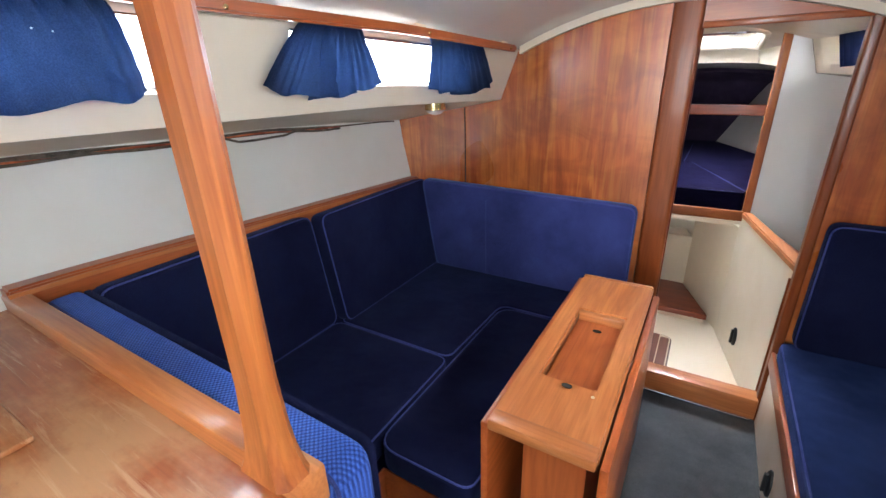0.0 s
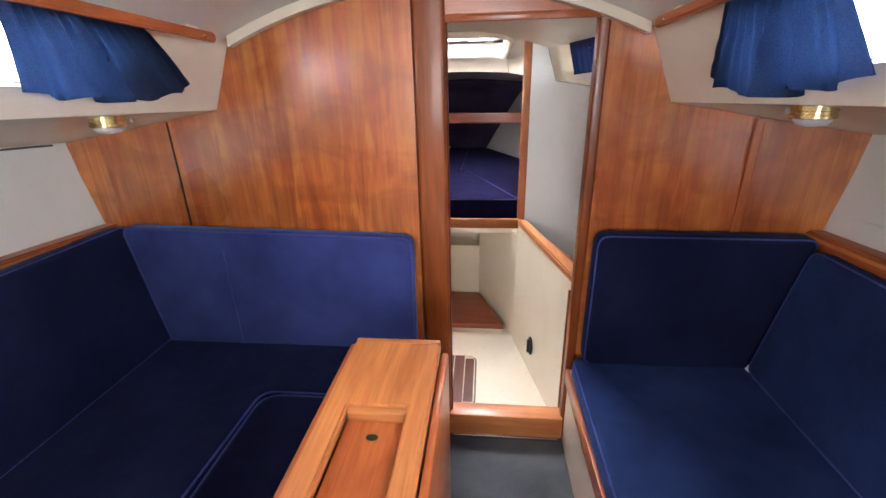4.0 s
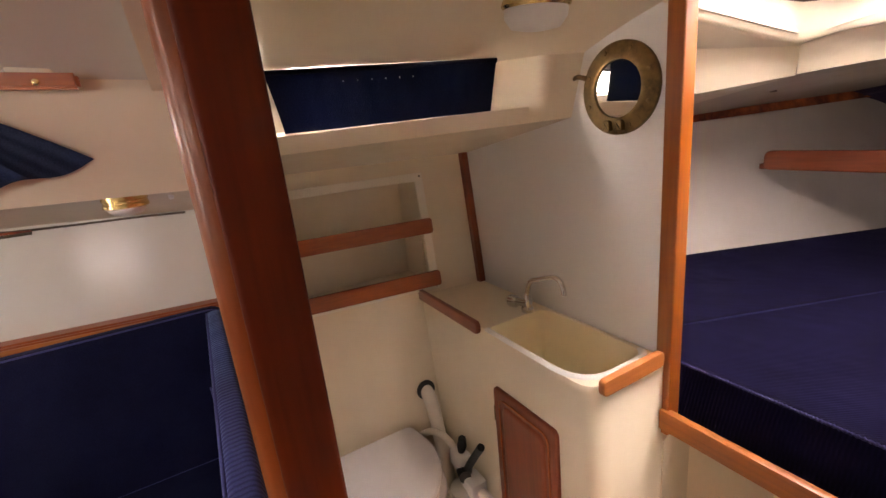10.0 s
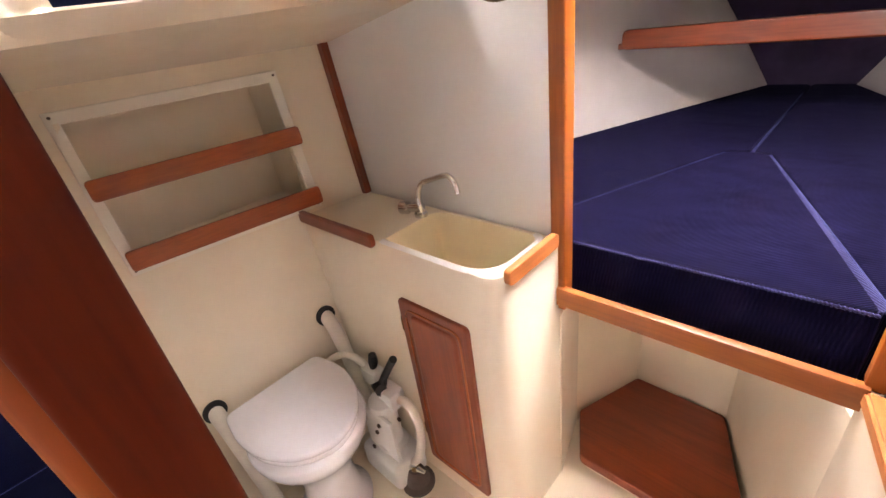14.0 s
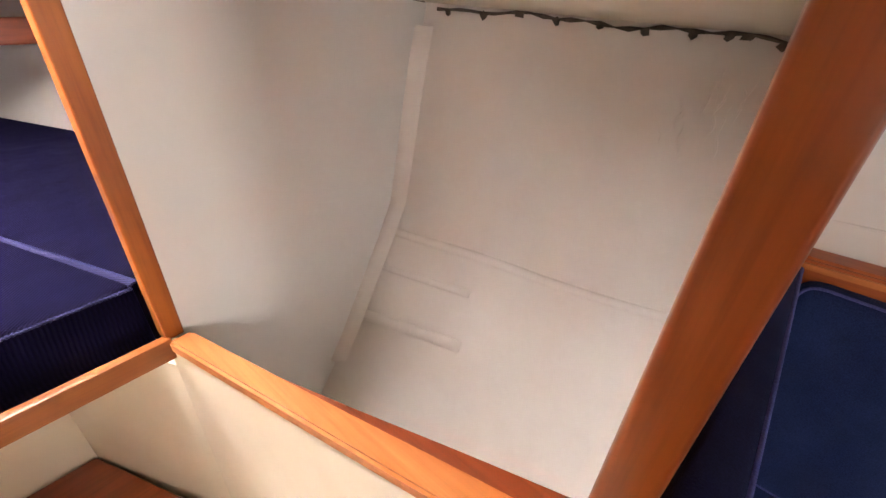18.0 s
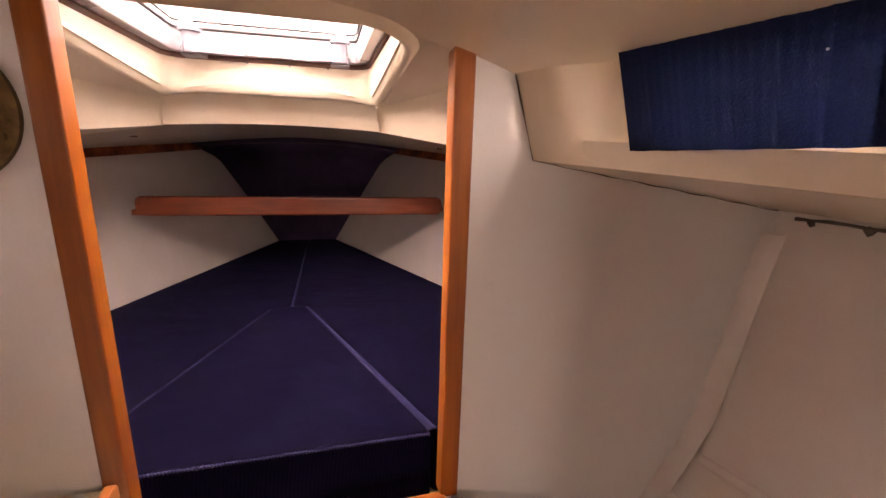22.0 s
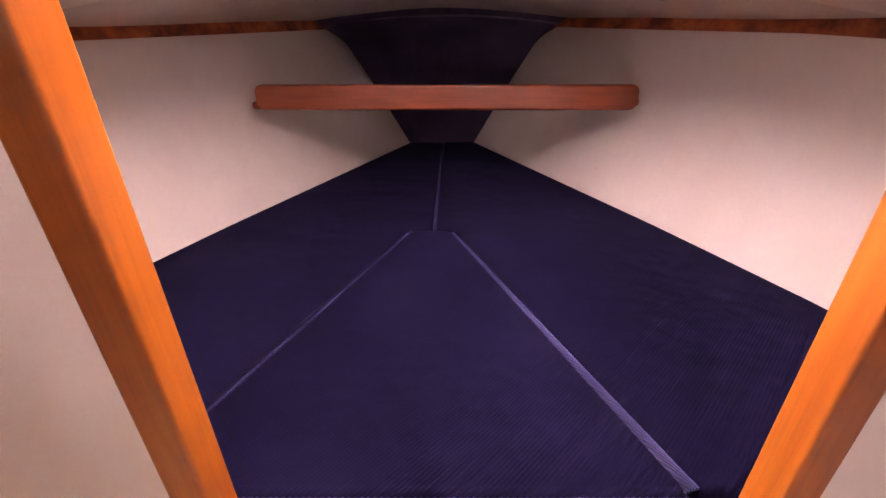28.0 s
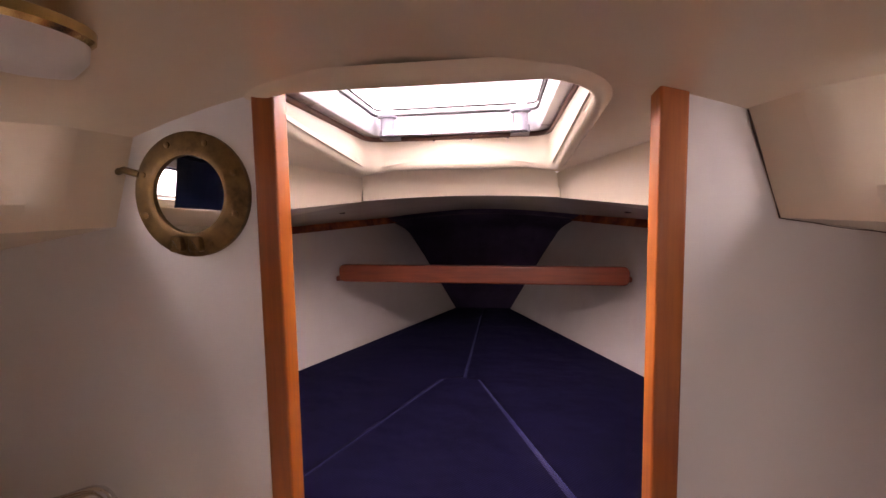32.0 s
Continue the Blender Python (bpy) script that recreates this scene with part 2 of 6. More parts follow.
def plain(name, colour, rough=0.4, metal=0.0, var=0.15, coat=0.0, scale=14.0):
    m, nt, b = nodes_of(name)
    n = add(nt, "ShaderNodeTexNoise", Scale=scale, Detail=5.0, Roughness=0.65)
    nt.links.new(mapped(nt, (1, 1, 1)), n.inputs["Vector"])
    nt.links.new(mix(nt, 1.0, colour, ramp(nt, n.outputs["Fac"], ((0.3, (1 - var * 1.5,) * 3), (0.7, (1 + var,) * 3))), "MULTIPLY"), b.inputs["Base Color"])
    nt.links.new(ramp(nt, n.outputs["Fac"], ((0.3, (rough * 0.8,) * 3), (0.7, (min(1, rough * 1.3),) * 3))), b.inputs["Roughness"])
    b.inputs["Metallic"].default_value = metal
    b.inputs["Coat Weight"].default_value = coat
    bump(nt, b, n.outputs["Fac"], 0.05, 0.001)
    return m


TEAK = ((0.20, 0.040, 0.008), (0.34, 0.077, 0.015), (0.42, 0.108, 0.023))
MAHOG = ((0.12, 0.020, 0.006), (0.20, 0.037, 0.009), (0.25, 0.050, 0.013))
GOLD = ((0.28, 0.078, 0.018), (0.47, 0.155, 0.042), (0.56, 0.21, 0.062))
REDW = ((0.13, 0.024, 0.005), (0.22, 0.050, 0.010), (0.28, 0.072, 0.015))
VEN = wood("veneer", 2, (0.16, 0.028, 0.006), (0.33, 0.070, 0.013), (0.44, 0.112, 0.022), rough=0.34, coat=0.8, figure=0.9, gold=0.6, flame=0.62, coat_rough=0.2)
RZ_ = wood("red_teak_z", 2, *REDW, rough=0.37, coat=0.2)
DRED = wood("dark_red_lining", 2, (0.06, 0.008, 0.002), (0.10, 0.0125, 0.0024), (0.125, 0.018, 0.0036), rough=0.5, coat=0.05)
PLANK = wood("oiled_plank", 1, (0.05, 0.012, 0.005), (0.105, 0.026, 0.011), (0.15, 0.04, 0.018), rough=0.4, coat=0.25)
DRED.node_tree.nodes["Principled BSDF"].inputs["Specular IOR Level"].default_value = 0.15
RZ_.node_tree.nodes["Principled BSDF"].inputs["Specular IOR Level"].default_value = 0.3
AMBER = wood("amber_teak", 2, (0.19, 0.043, 0.004), (0.27, 0.066, 0.006), (0.36, 0.10, 0.010), rough=0.37, coat=0.35)
AMBX = wood("amber_teak_x", 0, (0.18, 0.043, 0.004), (0.25, 0.066, 0.006), (0.32, 0.095, 0.010), rough=0.5, coat=0.08)
POST = wood("figured_teak", 2, (0.05, 0.008, 0.002), (0.29, 0.068, 0.010), (0.43, 0.125, 0.024), rough=0.37, coat=0.4, figure=2.8, gold=0.35)
TX, TY, TZ = (wood("teak_" + "xyz"[a], a, *TEAK) for a in range(3))
MX, MY, MZ = (wood("mahogany_" + "xyz"[a], a, *MAHOG, rough=0.37) for a in range(3))
GX, GY = (wood("golden_teak_" + "xyz"[a], a, *GOLD, rough=0.37, coat=0.45) for a in range(2))
WORN = wood("worn_counter", 0, (0.20, 0.05, 0.010), (0.36, 0.098, 0.019), (0.44, 0.135, 0.030), rough=0.35, coat=0.55, worn=0.6)
LINER = painted("hull_liner_paint", (0.74, 0.745, 0.69), 0.36, (0.62, 0.56, 0.44), 0.3, 0.4, coat=0.9)
GEL = painted("cream_gelcoat", (0.81, 0.725, 0.575), 0.36, (0.66, 0.52, 0.33), 0.3, 0.08, coat=0.5)
FORMICA = painted("white_laminate", (0.80, 0.795, 0.78), 0.36, (0.72, 0.68, 0.62), 0.25, 0.12, coat=0.8)
HULLW = painted("hull_paint", (0.80, 0.76, 0.72), 0.36, (0.66, 0.56, 0.48), 0.35, 0.6, 3.5, coat=0.9)
CEIL = painted("headliner", (0.70, 0.69, 0.64), 0.18, (0.6, 0.55, 0.45), 0.25, 0.1)
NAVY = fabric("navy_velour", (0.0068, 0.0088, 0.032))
# base colour raised: the ribbed pile's sheen is put into it
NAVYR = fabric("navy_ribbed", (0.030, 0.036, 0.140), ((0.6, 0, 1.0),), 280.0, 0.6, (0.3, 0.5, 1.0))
WEAVE = fabric("blue_weave", (0.05, 0.10, 0.38), ((0.7, 0.7, 0), (0.7, -0.7, 0)), 290.0, 0.3, depth=1.0)
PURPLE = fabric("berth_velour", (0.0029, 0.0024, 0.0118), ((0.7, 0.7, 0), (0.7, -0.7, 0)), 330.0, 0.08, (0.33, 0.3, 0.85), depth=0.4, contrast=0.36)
PANEL = fabric("bow_panel_cloth", (0.048, 0.034, 0.072), sheen=0.1, sheen_tint=(0.6, 0.4, 0.7))
# lighter copy of the panel cloth: light on its rolled top, as colour
PANEL_LIT = fabric("panel_lit_welt_cloth", (0.085, 0.06, 0.10))
PIPE = fabric("piping", (0.05, 0.06, 0.19))
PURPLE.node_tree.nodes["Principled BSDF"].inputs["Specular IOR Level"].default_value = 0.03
BRAID = fabric("berth_braid", (0.022, 0.021, 0.055), ((1.0, 0.8, 0),), 300.0, 0.2)
CURT = fabric("blue_curtain", (0.037, 0.057, 0.125), sheen=0.1, light=(1.3, 1.3, 1.25))
NCURT = fabric("navy_curtain", (0.0085, 0.0105, 0.026), sheen=0.05, light=(1.3, 1.3, 1.25))
SCURT = fabric("thin_navy_curtain", (0.012, 0.016, 0.048), sheen=0.05, light=(1.3, 1.3, 1.25))
for _m, _w in ((CURT, 0.06), (NCURT, 0.0005), (SCURT, 0.006)):
    _b = _m.node_tree.nodes["Principled BSDF"]
    _t = _m.node_tree.nodes.new("ShaderNodeBsdfTranslucent")
    _t.inputs["Color"].default_value = (0.045, 0.10, 0.27, 1)
    _x = _m.node_tree.nodes.new("ShaderNodeMixShader")
    _x.inputs[0].default_value = _w
    _m.node_tree.links.new(_b.outputs[0], _x.inputs[1])
    _m.node_tree.links.new(_t.outputs[0], _x.inputs[2])
    _m.node_tree.links.new(_x.outputs[0], _m.node_tree.nodes["Material Output"].inputs[0])
CARPET = fabric("grey_carpet", (0.075, 0.08, 0.088), sheen=0.1, sheen_tint=(0.6, 0.6, 0.6), depth=1.0)
CERAMIC = plain("porcelain", (0.82, 0.82, 0.85), 0.12, 0, 0.02, 0.5)
HOSE = plain("white_hose", (0.78, 0.74, 0.66), 0.4, 0, 0.06)
BLACK = plain("black_rubber", (0.014, 0.014, 0.015), 0.45, 0, 0.2)
CHROME = plain("chrome", (0.72, 0.72, 0.72), 0.12, 1.0, 0.06)
BRASS = plain("brass", (0.72, 0.55, 0.26), 0.2, 1.0, 0.15)
BRONZE = plain("tarnished_bronze", (0.19, 0.12, 0.05), 0.42, 0.85, 0.4, scale=30)
GREYP = plain("grey_plastic", (0.20, 0.20, 0.235), 0.4, 0, 0.06)
ALU = plain("hatch_frame", (0.55, 0.55, 0.57), 0.2, 0.9, 0.1)
FRAMEW = plain("pale_frame", (0.62, 0.62, 0.66), 0.3, 0, 0.05, 0.3)
SEALB = plain("brown_seal", (0.16, 0.075, 0.055), 0.6, 0, 0.3)
GASKET = plain("seal", (0.10, 0.07, 0.06), 0.6, 0, 0.3)
CABLE = plain("old_wiring", (0.10, 0.08, 0.06), 0.7, 0, 0.5, scale=40)
RUST = painted("stained_timber", (0.15, 0.026, 0.011), 0.5, (0.75, 0.20, 0.055), 1.0, 0.3, 11.0)
WHITE = plain("white_plastic", (0.80, 0.79, 0.76), 0.37, 0, 0.04)
MIRROR = plain("mirror_glass", (0.86, 0.87, 0.86), 0.02, 1.0, 0.0)
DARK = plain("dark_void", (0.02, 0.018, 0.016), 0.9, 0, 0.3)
SEAM = plain("pale_caulking", (0.62, 0.5, 0.36), 0.5, 0, 0.1)
GLASS, _nt, _b = nodes_of("clear_pane")
_b.inputs["Transmission Weight"].default_value, _b.inputs["Roughness"].default_value, _b.inputs["IOR"].default_value = 1.0, 0.03, 1.1
_b.inputs["Base Color"].default_value = (0.96, 0.97, 1, 1)


# ---- mesh tools ----
def part(name, bm, material, parent=None, label=""):
    me = bpy.data.meshes.new(name)
    bmesh.ops.recalc_face_normals(bm, faces=bm.faces[:])
    bm.to_mesh(me)
    bm.free()
    me.materials.append(material)
    ob = new(name, me)
    ob.parent = parent
    if label:
        ob["label"] = label
    return ob


def thing(name, label, category, group="", kind=""):
    ob = new(name)
    ob.empty_display_size = 0.05
    return tagged(ob, label, category, group, kind)


def smooth(ob, angle=35):
    ob.data.polygons.foreach_set("use_smooth", [True] * len(ob.data.polygons))
    ob.data.set_sharp_from_angle(angle=radians(angle))
    return ob


def box(x0, x1, y0, y1, z0, z1, bevel=0.0, seg=2, bm=None):
    b = bmesh.new()
    bmesh.ops.create_cube(b, size=1.0)
    for v in b.verts:
        v.co = Vector((x0 + (v.co.x + 0.5) * (x1 - x0), y0 + (v.co.y + 0.5) * (y1 - y0), z0 + (v.co.z + 0.5) * (z1 - z0)))
    if bevel:
        bmesh.ops.bevel(b, geom=b.edges[:], offset=bevel, segments=seg, affect="EDGES", profile=0.5)
    return b if bm is None else merge(bm, b)


def merge(bm, other):
    me = bpy.data.meshes.new("tmp")
    other.to_mesh(me)
    other.free()
    bm.from_mesh(me)
    bpy.data.meshes.remove(me)
    return bm


def moved(bm, m):
    bmesh.ops.transform(bm, matrix=m, verts=bm.verts[:])
    return bm


def axes(o, u, v, w):
    """A matrix that takes local x, y, z to u, v, w from o."""
    return Matrix((Vector(u).normalized(), Vector(v).normalized(), Vector(w).normalized())).transposed().to_4x4() and Matrix.Translation(o) @ Matrix((Vector(u).normalized(), Vector(v).normalized(), Vector(w).normalized())).transposed().to_4x4()


def rounded(pts, r, n=5):
    """Outline with its corners rounded; r a number or one per corner."""
    out = []
    k = len(pts)
    for i in range(k):
        p, a, c = Vector(pts[i]), Vector(pts[i - 1]), Vector(pts[(i + 1) % k])
        rr = r[i] if isinstance(r, (list, tuple)) else r
        d1, d2 = (a - p), (c - p)
        l = min(rr, d1.length * 0.45, d2.length * 0.45)
        if l < 1e-4:
            out.append(p)
            continue
        s, e = p + d1.normalized() * l, p + d2.normalized() * l
        for j in range(n + 1):
            t = j / n
            out.append(s * (1 - t) ** 2 + p * 2 * t * (1 - t) + e * t * t)
    return out


def inset(pts, d):
    k, out = len(pts), []
    area = sum(pts[i].x * pts[(i + 1) % k].y - pts[(i + 1) % k].x * pts[i].y for i in range(k))
    s = 1 if area > 0 else -1
    for i in range(k):
        a, p, c = pts[i - 1], pts[i], pts[(i + 1) % k]
        n1, n2 = Vector((-(p - a).y, (p - a).x)), Vector((-(c - p).y, (c - p).x))
        n = (n1.normalized() + n2.normalized())
        n = n.normalized() / max(0.5, n.normalized().dot(n2.normalized())) if n.length > 1e-6 else n2
        out.append(p + n * d * s)
    return out


def slab(pts, z0, z1, edge=0.0, seg=3, both=False, crown=0.0):
    """A flat piece with the given outline and a rounded upper (or upper and lower) edge."""
    b = bmesh.new()
    pts = [Vector(p) for p in pts]
    rings = []
    if edge and both:
        for j in range(seg + 1):
            a = math.pi / 2 * j / seg
            rings.append((edge * (1 - math.sin(a)), z0 + edge * (1 - math.cos(a))))
    else:
        rings.append((0, z0))
    if edge:
        for j in range(seg + 1):
            a = math.pi / 2 * j / seg
            rings.append((edge * (1 - math.cos(a)), z1 - edge + edge * math.sin(a)))
    else:
        rings.append((0, z1))
    if edge:
        rings.append((edge + 0.004, z1))
    loops = []
    for d, z in rings:
        q = inset(pts, d) if d else pts
        loops.append([b.verts.new((p.x, p.y, z)) for p in q])
    k = len(pts)
    for lo, hi in zip(loops, loops[1:]):
        for i in range(k):
            b.faces.new((lo[i], lo[(i + 1) % k], hi[(i + 1) % k], hi[i]))
    b.faces.new(loops[-1])
    b.faces.new(loops[0][::-1])
    return b


def tube(pts, r, n=8, closed=False, bm=None, radii=None):
    b = bm or bmesh.new()
    pts = [Vector(p) for p in pts]
    rings, k = [], len(pts)
    up = Vector((0, 0, 1))
    for i, p in enumerate(pts):
        a = pts[i - 1] if i or closed else p
        c = pts[(i + 1) % k] if i < k - 1 or closed else p
        t = (c - a).normalized()
        s = t.cross(up)
        if s.length < 0.05:
            s = t.cross(Vector((1, 0, 0)))
        s.normalize()
        w = s.cross(t)
        rr = radii[i] if radii else r
        rings.append([b.verts.new(p + (s * math.cos(q) + w * math.sin(q)) * rr) for q in [2 * math.pi * j / n for j in range(n)]])
    for i in range(k if closed else k - 1):
        x, y = rings[i], rings[(i + 1) % k]
        for j in range(n):
            b.faces.new((x[j], x[(j + 1) % n], y[(j + 1) % n], y[j]))
    if not closed:
        b.faces.new(rings[0][::-1])
        b.faces.new(rings[-1])
    return b


def arc(p0, p1, p2, n=8):
    p0, p1, p2 = Vector(p0), Vector(p1), Vector(p2)
    return [p0 * (1 - t) ** 2 + p1 * 2 * t * (1 - t) + p2 * t * t for t in [i / n for i in range(n + 1)]]


def lathe(profile, n=24, sx=1.0, sy=1.0):
    """A turned shape from (radius, height) pairs, closed at both ends."""
    b = bmesh.new()
    rings = [[b.verts.new((r * math.cos(2 * math.pi * j / n) * sx, r * math.sin(2 * math.pi * j / n) * sy, z)) for j in range(n)] for r, z in profile]
    for lo, hi in zip(rings, rings[1:]):
        for j in range(n):
            b.faces.new((lo[j], lo[(j + 1) % n], hi[(j + 1) % n], hi[j]))
    b.faces.new(rings[0][::-1])
    b.faces.new(rings[-1])
    return b


def shell(f, us, vs, off, hole=None):
    """A sheet f(u, v) with thickness: off(u, v) leads to its far side. hole(u, v) at a cell's middle leaves the cell out."""
    b = bmesh.new()
    nu, nv = len(us), len(vs)
    offv = off if callable(off) else (lambda u, v: Vector(off))
    inner = [[b.verts.new(f(u, v)) for v in vs] for u in us]
    outer = [[b.verts.new(Vector(f(u, v)) + offv(u, v)) for v in vs] for u in us]
    solid = [[not (hole and hole((us[i] + us[i + 1]) / 2, (vs[j] + vs[j + 1]) / 2)) for j in range(nv - 1)] for i in range(nu - 1)]
    for i in range(nu - 1):
        for j in range(nv - 1):
            if not solid[i][j]:
                continue
            q = ((i, j), (i + 1, j), (i + 1, j + 1), (i, j + 1))
            b.faces.new([inner[a][c] for a, c in q])
            b.faces.new([outer[a][c] for a, c in q][::-1])
            for (a, c), (a2, c2), ni, nj in ((q[0], q[1], i, j - 1), (q[1], q[2], i + 1, j), (q[2], q[3], i, j + 1), (q[3], q[0], i - 1, j)):
                if not (0 <= ni < nu - 1 and 0 <= nj < nv - 1 and solid[ni][nj]):
                    b.faces.new((inner[a][c], outer[a][c], outer[a2][c2], inner[a2][c2]))
    bmesh.ops.delete(b, geom=[v for v in b.verts if not v.link_faces], context="VERTS")
    return b


def span(a, b, n, *extra):
    return sorted({round(a + (b - a) * i / n, 4) for i in range(n + 1)} | {round(e, 4) for e in extra})

# ---- plan ----
XC = -0.072           # the boat's centre line
BH0, BH1 = 1.708, 1.757  # main bulkhead
FB0, FB1 = 2.60, 2.63   # forward bulkhead
FS, FH = -0.08, -0.165  # saloon sole, toilet compartment floor
AFT = -2.0

HY = (-2.0, 0.2, 0.8, 1.7, 2.1, 2.6, 3.1, 3.6, 3.9, 4.4, 4.85, 5.1)
HZ = (-0.2, 0.1, 0.3, 0.705, 0.9, 1.07, 1.33)
HB = (
    (0.80, 1.08, 1.20, 1.35, 1.39, 1.42, 1.44),
    (0.80, 1.08, 1.20, 1.35, 1.385, 1.42, 1.44),
    (0.80, 1.06, 1.18, 1.31, 1.345, 1.385, 1.42),
    (0.74, 0.98, 1.10, 1.26, 1.305, 1.34, 1.375),
    (0.62, 0.84, 0.97, 1.15, 1.20, 1.235, 1.285),
    (0.48, 0.68, 0.82, 1.055, 1.095, 1.125, 1.19),
    (0.34, 0.50, 0.62, 0.93, 0.97, 1.00, 1.06),
    (0.18, 0.32, 0.42, 0.735, 0.79, 0.835, 0.925),
    (0.10, 0.22, 0.30, 0.605, 0.665, 0.715, 0.82),
    (0.05, 0.10, 0.15, 0.385, 0.47, 0.535, 0.68),
    (0.02, 0.04, 0.06, 0.185, 0.30, 0.40, 0.565),
    (0.01, 0.02, 0.03, 0.08, 0.17, 0.28, 0.45),
)


def half_beam(y, z):
    y, z = min(max(y, HY[0]), HY[-1]), min(max(z, HZ[0]), HZ[-1])
    row = [np.interp(y, HY, [r[k] for r in HB]) for k in range(len(HZ))]
    return float(np.interp(z, HZ, row))


TY_ = (-2.0, 0.0, 0.9, 1.718, 1.742, 2.6, 3.343)
LOW_W, LOW_Z = (0.90, 0.85, 0.785, 0.745, 0.733, 0.523, 0.316), (1.335, 1.32, 1.313, 1.287, 1.336, 1.356, 1.412)
UP_W, UP_Z = (0.82, 0.77, 0.708, 0.661, 0.655, 0.476, 0.30), (1.585, 1.555, 1.538, 1.499, 1.508, 1.507, 1.487)
TOP_Z = (1.74, 1.72, 1.70, 1.650, 1.65, 1.59, 1.517)
JOIN_Z = (1.255, 1.24, 1.222, 1.18, 1.246, 1.25, 1.30)


def at_y(y, row):
    return float(np.interp(y, TY_, row))


def trunk(y, s):
    """Half width and height on the trunk's side: s = 0 at its foot, 1 at the roof."""
    return at_y(y, LOW_W) * (1 - s) + at_y(y, UP_W) * s, at_y(y, LOW_Z) * (1 - s) + at_y(y, UP_Z) * s


def roof_z(x, y):
    w = at_y(y, UP_W)
    q = min(1.0, abs(x - XC) / w)
    return at_y(y, UP_Z) + (at_y(y, TOP_Z) - at_y(y, UP_Z)) * (1 - q * q)


def ease(a, b, v):
    q = min(1.0, max(0.0, (v - a) / (b - a)))
    return q * q * (3 - 2 * q)


def deck_power(y):
    return 1 + 1.3 * ease(1.70, 1.60, y)


def liner_top(x, y):
    """The underside of roof, trunk side and side deck above a point of the plan."""
    d = abs(x - XC)
    wl, wu, zl, zu = at_y(y, LOW_W), at_y(y, UP_W), at_y(y, LOW_Z), at_y(y, UP_Z)
    if d <= wu:
        return roof_z(x, y)
    if d <= wl:
        return zu + (zl - zu) * (d - wu) / (wl - wu)
    zj = at_y(y, JOIN_Z)
    return zl + (zj - zl) * min(1.0, max(0.0, (d - wl) / max(0.01, half_beam(y, zj) - wl))) ** deck_power(y)


def hull_foot(x, y):
    """The lowest height at which the hull is as wide as x."""
    d = abs(x - XC)
    zs = [-0.2 + 0.02 * i for i in range(80)]
    for z in zs:
        if half_beam(y, z) >= d:
            return z
    return 1.3


def recess(y, s):
    """How far the toilet windows lie back from the trunk's lining."""
    return 0.065 * ease(1.79, 1.875, y) * (1 - ease(2.40, 2.52, y)) * ease(0.0, 0.34, s)


# ---- shell of the boat ----
SIDES = ((-1, "port"), (1, "starboard"))
for s, side in SIDES:
    def hull_at(y, z, s=s):
        top = 1.33 + 0.14 * min(1.0, max(0.0, (y - 3.15) / 0.15))
        w = half_beam(y, z)
        if s < 0 and 1.73 < y < 2.62 and z < 1.25:
            w = max(w, 1.30)
        return (XC + s * w, y, min(z, top) if z > 1.33 else z)
    ob = part("wall_hull_" + side + "_saloon", shell(hull_at, span(AFT, 1.72, 14), [-0.2, 0.1, 0.3, 0.5, 0.705, 0.9, 1.07, 1.2, 1.33], (s * 0.03, 0, 0)), LINER)
    tagged(smooth(ob), "painted white hull side lining behind the settee, with yellowish stains", "wall", kind="structure")
    ob = part("wall_hull_" + side + "_forward", shell(hull_at, span(1.72, 5.1, 26), [-0.2, 0.1, 0.3, 0.45, 0.58, 0.705, 0.8, 0.9, 1.07, 1.2, 1.33, 1.47], (s * 0.03, 0, 0)), HULLW)
    tagged(smooth(ob), "white painted fibreglass hull side, uneven and stained", "wall", kind="structure")

    def side_deck(y, q, s=s):
        wl, zl, zj = at_y(y, LOW_W), at_y(y, LOW_Z), at_y(y, JOIN_Z)
        w = half_beam(y, zj) + 0.01
        return (XC + s * (wl + (w - wl) * q), y, zl + (zj - zl) * q ** deck_power(y))
    ob = part("ceiling_side_deck_" + side, shell(side_deck, span(AFT, 3.343, 30, *TY_[3:6], 1.60, 1.625, 1.65, 1.675, 1.70), [0, 0.17, 0.33, 0.5, 0.66, 0.83, 1.0], (0, 0, 0.04)), GEL)
    tagged(smooth(ob), "cream moulded underside of the side deck", "ceiling", kind="structure")

HX0, HX1, HY0, HY1 = -0.335, 0.205, 2.61, 3.215
